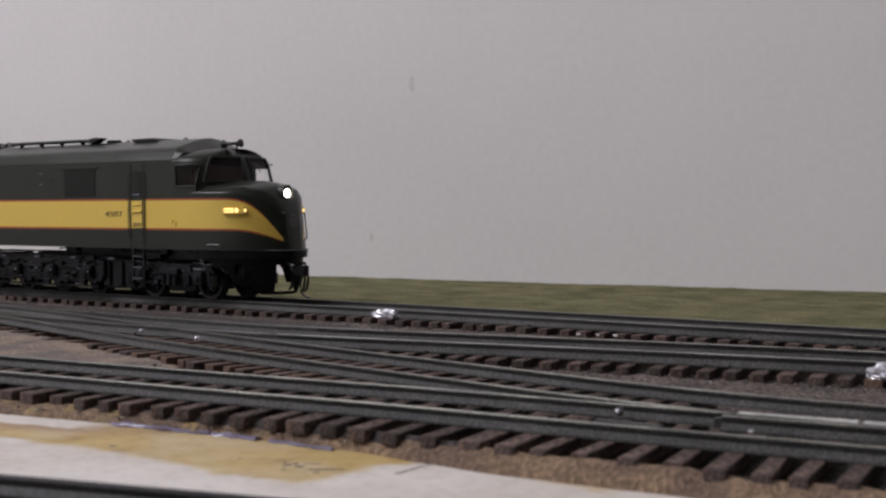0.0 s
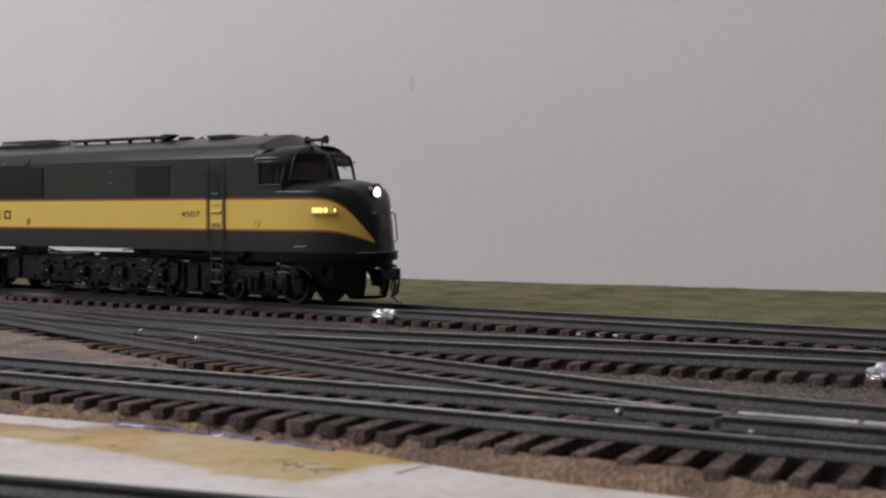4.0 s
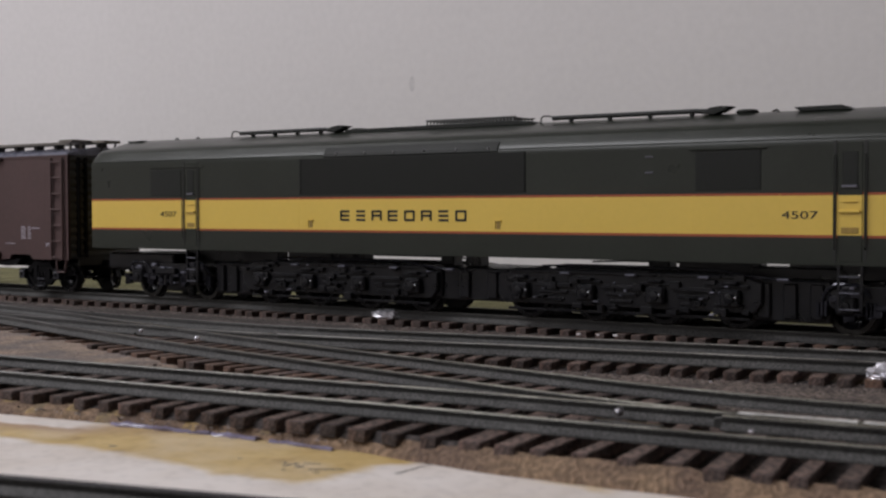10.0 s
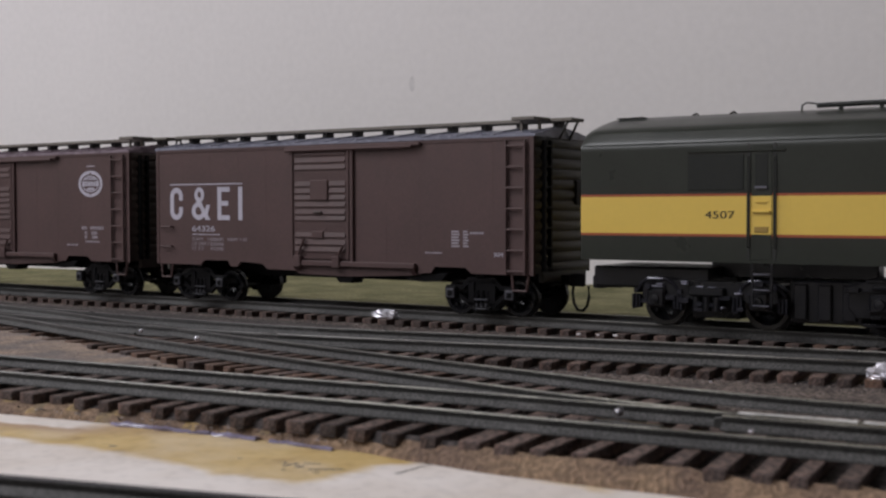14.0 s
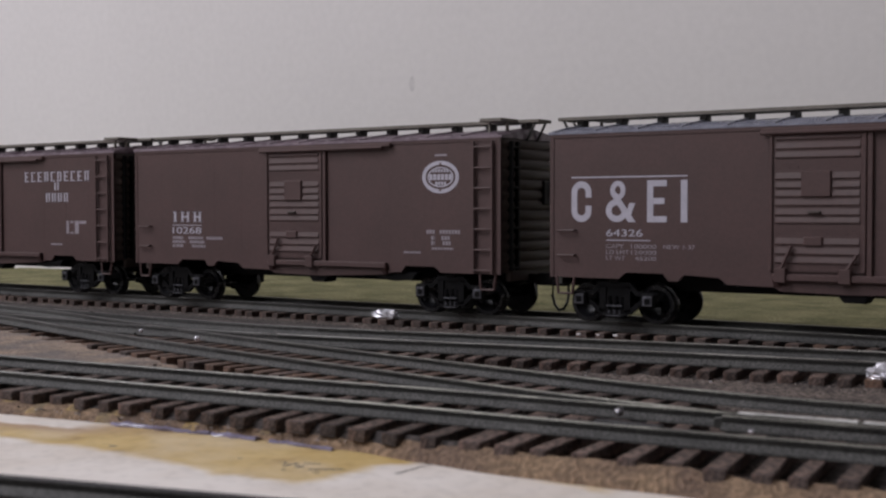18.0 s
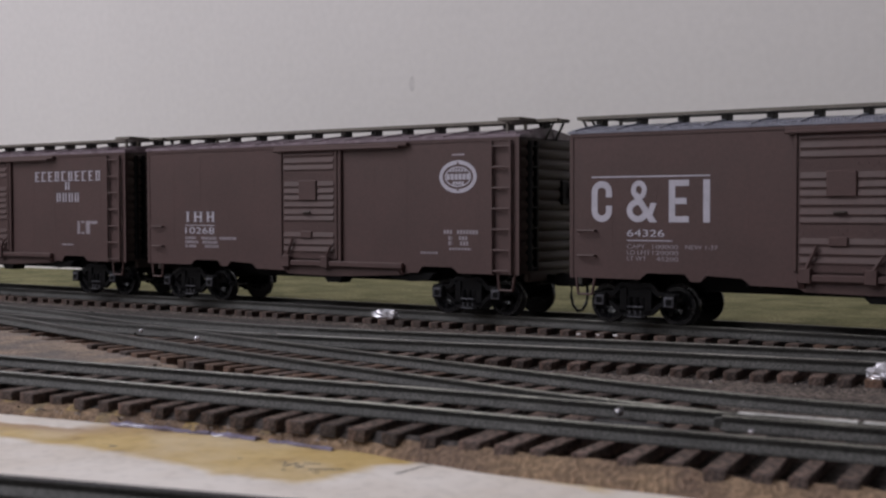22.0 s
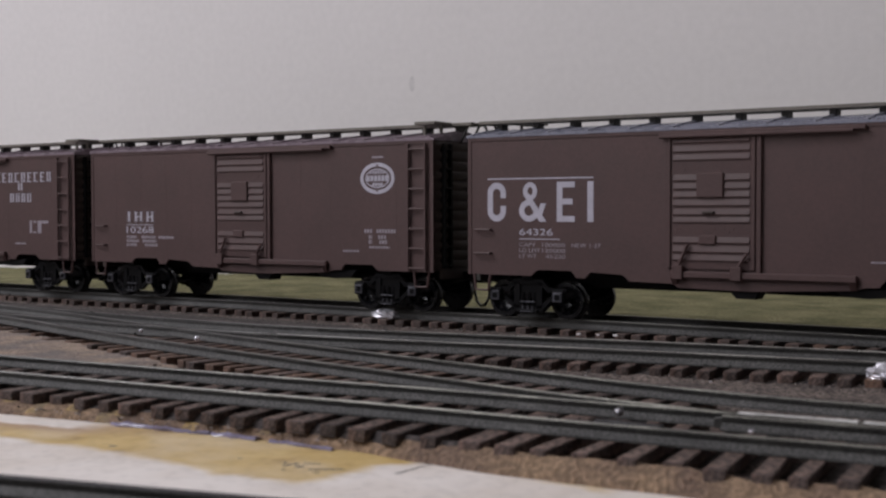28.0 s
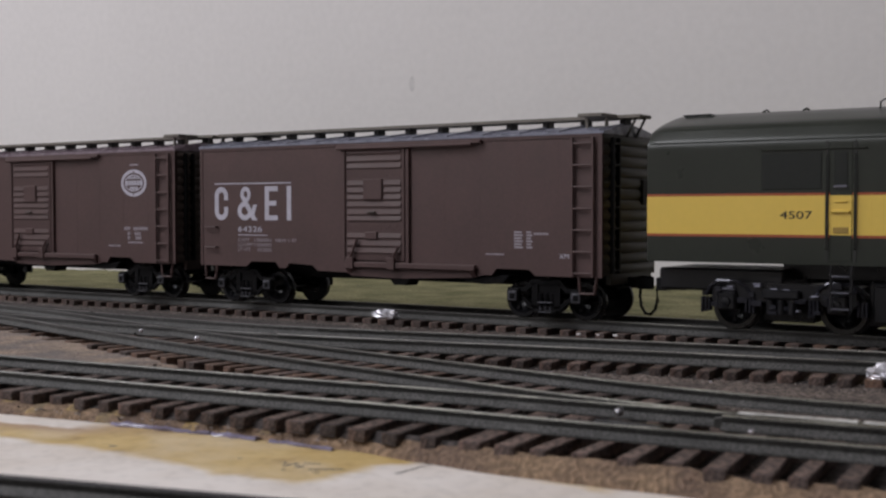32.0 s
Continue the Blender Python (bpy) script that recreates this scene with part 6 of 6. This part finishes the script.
    # trucks
    for xc in (17.5, CAR - 17.5):
        bm = bmesh.new()
        for s in (-1, 1):
            y0, y1 = sorted((s * 12.6, s * 14.0))
            prism(bm, [(xc - 11.6, 8.2), (xc - 6.4, 8.4), (xc - 4.2, 10.6), (xc + 4.2, 10.6), (xc + 6.4, 8.4), (xc + 11.6, 8.2), (xc + 11.6, 7.2),
                       (xc + 6.0, 7.2), (xc + 3.6, 9.3), (xc - 3.6, 9.3), (xc - 6.0, 7.2), (xc - 11.6, 7.2)], y0, y1)
            prism(bm, [(xc - 8.2, 5.8), (xc - 4.2, 2.4), (xc + 4.2, 2.4), (xc + 8.2, 5.8), (xc + 7.4, 6.4), (xc + 3.6, 3.5), (xc - 3.6, 3.5), (xc - 7.4, 6.4)], y0, y1)
            for e in (-1, 1):
                box(bm, xc + e * 3.4 - 0.9, xc + e * 3.4 + 0.9, y0, y1, 3.0, 9.6)
            box(bm, xc - 3.0, xc + 3.0, *sorted((s * 12.4, s * 13.5)), 5.4, 9.6, bev=0.2)
            for k in (-1.8, 0, 1.8):
                lathe(bm, [(0.1, 3.2), (0.75, 3.2), (0.75, 7.0), (0.1, 7.0)], axis="z", n=8, centre=(xc + k, s * 13.3, 0))
            box(bm, xc - 3.2, xc + 3.2, *sorted((s * 13.6, s * 14.8)), 1.7, 2.5, bev=0.2)
        box(bm, xc - 2.4, xc + 2.4, -13, 13, 6.6, 10.2, bev=0.3)
        for e in (-1, 1):
            box(bm, xc + e * 4.6 - 0.7, xc + e * 4.6 + 0.7, -10.5, 10.5, 4.2, 5.8, bev=0.2)
        tr = part("truck", bm, M_UNDER, root, "black cast freight truck")
        for s in (-1, 1):
            bm = bmesh.new()
            box(bm, xc - 2.2, xc + 2.2, *sorted((s * 13.9, s * 14.5)), 4.35, 4.7, bev=0.1)
            box(bm, xc - 2.0, xc + 2.0, *sorted((s * 14.3, s * 14.9)), 1.9, 2.15, bev=0.1)
            for k in (-1.5, 0.0, 1.5):
                box(bm, xc + k - 0.2, xc + k + 0.2, *sorted((s * 13.9, s * 14.4)), 2.1, 3.4, bev=0.1)
            part("spring_plank", bm, M_LID, tr, "pale grey spring plank")
        for e in (-1, 1):
            wheelset(tr, xc + e * 9.5, 4.85, 4.85)
            for s in (-1, 1):
                bm = bmesh.new()
                box(bm, xc + e * 9.5 - 1.9, xc + e * 9.5 + 1.9, *sorted((s * 13.6, s * 15.2)), 4.4, 8.0, bev=0.4)
                part("journal_box", bm, M_UNDER, tr)
                bm = bmesh.new()
                box(bm, xc + e * 9.5 - 1.3, xc + e * 9.5 + 1.3, *sorted((s * 15.0, s * 15.5)), 4.8, 7.4, bev=0.2)
                lid = part("journal_lid", bm, M_LID, tr, "worn grey lid")
                bm = bmesh.new()
                box(bm, xc + e * 9.5 - 0.75, xc + e * 9.5 + 0.85, *sorted((s * 15.4, s * 15.7)), 5.3, 6.85, bev=0.15)
                part("lid_boss", bm, M_UNDER, lid)
    # full height of the sides
    done = set()
    for ob in root.children_recursive:
        if ob.type == "MESH" and ob.data.name not in done:
            done.add(ob.data.name)
            for v in ob.data.vertices:
                if v.co.z > 13.0 * MM:
                    v.co.z = 13.0 * MM + (v.co.z - 13.0 * MM) * 1.027
    return root


SIDE_Y = -16.02
BOX_A = boxcar("boxcar", "brown boxcar with large pale block lettering and a dark grey roof", M_ROOFGREY, M_ENDGREY, True)
BOX_B = boxcar("boxcar", "brown boxcar with a round pale emblem and small lettering", M_ROOF, M_ENDBROWN)
BOX_C = boxcar("boxcar", "brown boxcar with three lines of pale lettering beside the ladder", M_ROOF, M_ENDBROWN)


def arc_bar(bm, cx, cz, rx, rz, a0, a1, width, y, n=14):
    """A flat bowed stroke on the side."""
    loops = []
    for k in range(n + 1):
        a = radians(a0 + (a1 - a0) * k / n)
        c, s = math.cos(a), math.sin(a)
        loops.append([(cx + rx * c, y - 0.06, cz + rz * s), (cx + (rx - width) * c, y - 0.06, cz + (rz - width) * s),
                      (cx + (rx - width) * c, y + 0.02, cz + (rz - width) * s), (cx + rx * c, y + 0.02, cz + rz * s)])
    rings(bm, loops)


def emblem_shapes(root):
    y, z0, z1, w = SIDE_Y, 25.9, 36.3, 1.65
    bm = bmesh.new()                       # an open rounded frame
    x0, x1 = 6.2, 11.9
    r = (x1 - x0) / 2
    arc_bar(bm, x0 + r, z1 - r, r, r, 0, 180, w, y)
    arc_bar(bm, x0 + r, z0 + r, r, r, 180, 360, w, y)
    box(bm, x0, x0 + w, y - 0.06, y + 0.02, z0 + r, z1 - r)
    box(bm, x1 - w, x1, y - 0.06, y + 0.02, z1 - r - 1.3, z1 - r)
    box(bm, x1 - w, x1, y - 0.06, y + 0.02, z0 + r, z0 + r + 1.3)
    part("side_shape", bm, M_WHITE, root, "large pale open frame shape")
    bm = bmesh.new()                       # two stacked rings with a short foot
    arc_bar(bm, 19.3, 33.9, 2.1, 2.4, 0, 360, 1.3, y, 24)
    arc_bar(bm, 19.0, 28.8, 3.0, 2.9, 60, 345, 1.55, y, 24)
    prism(bm, [(17.3, 33.0), (18.9, 33.4), (24.2, 25.9), (22.2, 25.9)], y - 0.09, y + 0.01)
    prism(bm, [(22.5, 30.7), (24.1, 30.7), (22.9, 27.6), (21.7, 28.6)], y - 0.08, y + 0.01)
    part("side_shape", bm, M_WHITE, root, "large pale stacked ring shape")
    bm = bmesh.new()                       # a stem with three bars
    box(bm, 27.3, 27.3 + w, y - 0.06, y + 0.02, z0, z1)
    for z, x1 in ((z0, 32.5), ((z0 + z1) / 2 - 0.7, 31.9), (z1 - 1.5, 32.5)):
        box(bm, 27.3 + w, x1, y - 0.06, y + 0.02, z, z + 1.5)
    part("side_shape", bm, M_WHITE, root, "large pale three-bar shape")
    bm = bmesh.new()
    box(bm, 36.2, 37.9, y - 0.06, y + 0.02, z0, z1)
    part("side_shape", bm, M_WHITE, root, "large pale upright bar")
    bm = bmesh.new()
    box(bm, 6.2, 37.9, y - 0.06, y + 0.02, 37.1, 37.45)
    part("side_stripe", bm, M_WHITE, root)
    lettering("64326", 16.1, 22.3, 1.75, 10.0, y, M_WHITE, root, "car_number")
    bar_field("underline", [(16.1, 28.2, 21.2, 21.45)], y, M_WHITE, root)
    for text, x0, z, wide in (("CAPY", 16.1, 19.3, 4.9), ("100000", 23.0, 19.3, 6.8), ("NEW 1-37", 31.7, 19.3, 8.2), ("LD LMT", 16.1, 17.8, 6.3), ("120000", 23.0, 17.8, 6.8),
                              ("LT WT", 16.1, 16.3, 5.2), ("45200", 24.0, 16.3, 5.8)):
        lettering(text, x0, z, 1.05, wide, y, M_FAINT, root, "small_lettering")
    rows = [(a, b - 0.35 * (k % 2), 18.8 + k * 0.8, 19.35 + k * 0.8) for k in range(6) for a, b in ((115.8, 118.5), (119.6, 121.4))]
    rows += [(a, a + 0.8, 22.4, 23.0) for a in (121.8, 122.7, 123.6, 124.5, 125.4)]
    bar_field("data_block", rows, y, M_FAINT, root)
    bar_field("small_lettering", [(107.0, 112.6, 16.9, 17.3)], y, M_FAINT, root)
    lettering("XM", 129.4, 16.3, 1.2, 2.9, y, M_WHITE, root, "small_lettering")


emblem_shapes(BOX_A)


def round_emblem(root):
    y = SIDE_Y
    bm = bmesh.new()
    arc_bar(bm, 122.3, 38.1, 6.1, 4.5, 0, 360, 1.1, y, 36)
    arc_bar(bm, 122.3, 38.1, 4.3, 2.8, 0, 360, 0.35, y, 36)
    part("round_emblem", bm, M_WHITE, root, "pale oval ring emblem")
    rows = [(118.6 + k * 1.3, 119.6 + k * 1.3, 37.3, 38.9) for k in range(6)] + [(119.6 + k * 0.95, 120.2 + k * 0.95, 39.4, 40.3) for k in range(6)] + [(120.6 + k * 0.95, 121.3 + k * 0.95, 35.9, 36.8) for k in range(4)]
    bar_field("emblem_bars", rows, y, M_WHITE, root)
    bar_field("emblem_dashes", [(122.0, 122.6, 41.5, 42.1), (122.0, 122.6, 34.2, 34.8)], y - 0.05, M_DARKINK, root)
    bar_field("small_lettering", [(120.4, 124.4, 43.9, 44.4)], y, M_FAINT, root)
    # mark on the left: plain upright bars, number, small bars
    for bars in ([(18.0, 18.9, 25.2, 28.6)], [(21.4, 22.2, 25.2, 28.6), (23.9, 24.7, 25.2, 28.6), (22.2, 23.9, 26.7, 27.1)],
                 [(27.0, 27.8, 25.2, 28.6), (29.2, 30.0, 25.2, 28.6), (27.8, 29.2, 26.7, 27.1)]):
        bars += [(a - 0.4, b + 0.4, z, z + 0.3) for a, b, lo, hi in list(bars) if hi - lo > 2 for z in (25.2, 28.3)]
        bar_field("side_shape", bars, y, M_WHITE, root, "small pale upright bars")
    bar_field("underline", [(17.3, 30.3, 24.1, 24.3)], y, M_WHITE, root)
    lettering("10268", 17.3, 21.5, 2.1, 12.9, y, M_WHITE, root, "car_number")
    rows = []
    for z, xs in ((19.7, ((17.3, 22), (24.5, 31), (32.5, 39.6))), (18.4, ((17.3, 23), (25, 31.5))), (17.1, ((17.3, 18.4), (19, 22), (26, 32)))):
        for a, b in xs:
            rows += [(x, min(x + 0.62, b), z, z + 0.9) for x in np.arange(a, b, 0.88)]
    bar_field("small_lettering", rows, y, M_FAINT, root, "small pale bars of lettering")
    rows = []
    for z, xs in ((22.4, ((117.6, 120.5), (122, 129))), (20.7, ((119.2, 120.4), (122.6, 125.6))), (19.3, ((119.2, 120.4), (123, 125.6))), (18.0, ((119.4, 126.6),)), (16.8, ((109.8, 115.8),))):
        for a, b in xs:
            rows += [(x, min(x + 0.7, b), z, z + (1.1 if z > 19 else 0.6)) for x in np.arange(a, b, 1.0)]
    bar_field("data_block", rows, y, M_FAINT, root)


round_emblem(BOX_B)


def three_lines(root):
    y, e = SIDE_Y, CAR
    rows = []
    for k in range(10):
        x = e - 47.2 + k * 3.56
        rows = [(x + 0.3, x + 0.95, 39.2, 42.6), (x, x + 2.5, 39.2, 39.55), (x, x + 2.5, 42.25, 42.6)]
        if k % 3 != 1:
            rows.append((x + 1.7, x + 2.3, 39.2, 42.6) if k % 2 else (x + 0.95, x + 2.0, 40.7, 41.1))
        bar_field("side_shape", rows, y, M_WHITE, root, "small pale upright bars")
    bar_field("side_shape", [(e - 30.8, e - 30.1, 36.2, 38.9), (e - 29.3, e - 28.6, 36.2, 38.9)], y, M_WHITE, root, "small pale upright bars")
    for k in range(4):
        x = e - 35.6 + k * 3.2
        bar_field("side_shape", [(x + 0.2, x + 0.85, 32.0, 35.2), (x + 1.6, x + 2.2, 32.0, 35.2), (x, x + 1.1, 32.0, 32.35), (x, x + 1.1, 34.85, 35.2), (x + 1.3, x + 2.5, 34.85, 35.2)], y, M_WHITE, root, "small pale upright bars")
    rows = [(e - 24.6, e - 23.4, 20.9, 25.4), (e - 22.6, e - 21.0, 20.9, 21.6), (e - 20.2, e - 18.2, 20.9, 25.4), (e - 18.0, e - 14.4, 24.4, 25.4), (e - 22.6, e - 21.0, 24.6, 25.4)]
    bar_field("data_block", rows, y, M_FAINT, root)
    bar_field("small_lettering", [(e - 33, e - 27, 16.9, 17.4)], y, M_FAINT, root)


three_lines(BOX_C)


# ---- the train's run ----
# seconds and millimetres: way of the locomotive until it has drawn its cars in, then of the car behind it
RUN_OUT = [(0, -440.43), (0.5, -440.43), (1, -440.43), (1.5, -440.04), (2, -435.75), (2.5, -429.95), (3, -423.09), (3.5, -414.81),
           (5.5, -365.17), (6, -350.97), (6.5, -336.99), (7, -322.1), (7.5, -306.83), (8, -290.33), (8.5, -271.8), (9, -252.5),
           (9.5, -230.56), (10, -209.35), (10.5, -185.85), (11, -162.09), (11.5, -139.23), (12, -115.38), (12.5, -92.24), (13, -68.78),
           (13.5, -46.22), (14, -23.26), (14.5, -1.0)]
RUN_REST = [(16.5, 89.86), (17, 105.82), (17.5, 118.19), (18, 126.82), (18.5, 131.79), (19, 132.59), (22, 132.59), (25.5, 132.59)]
RUN_BACK = [(26, 131.5), (26.5, 127.6), (27, 120.6), (27.5, 111.35), (28, 101.39), (28.5, 90.9), (29, 79.87), (29.5, 68.04), (30, 55.41),
            (30.5, 41.51), (31, 27.94), (31.5, 14.42), (32, 0.0)]


def run_of(out, rest, back):
    """A vehicle's way: the slack in its couplers shifts it a little between the three parts of the run."""
    halt = RUN_REST[-1][1] + rest
    return ([(t, s + out) for t, s in RUN_OUT] + [(t, s + rest) for t, s in RUN_REST] + [(t, min(halt, s + back)) for t, s in RUN_BACK])


def motions():
    runs = {LOCO: run_of(0, -5.0, -5.0), BOX_A: run_of(-276.7, -280.0, -280.0),
            BOX_B: run_of(-431.6, -436.9, -433.3), BOX_C: run_of(-583.3, -589.3, -583.9)}
    for thing, rows in runs.items():
        walk(thing, [(t, pose(s * MM, 0, 0)) for t, s in rows])
    for ob, x, z, r in WHEELS:
        top = ob
        while top.parent:
            top = top.parent
        ts, ss = [p[0] for p in runs[top]], [p[1] for p in runs[top]]
        rows, last = [(0.0, pose(x * MM, 0, z * MM))], 0.0
        for k in range(1, 321):
            t = k / 10
            turn = (float(np.interp(t, ts, ss)) - ss[0]) / r
            if abs(turn - last) > 0.75 or k in (10, 190, 255, 320):
                rows.append((t, pose(x * MM, 0, z * MM, 0, math.degrees(turn), 0)))
                last = turn
        walk(ob, rows)


motions()
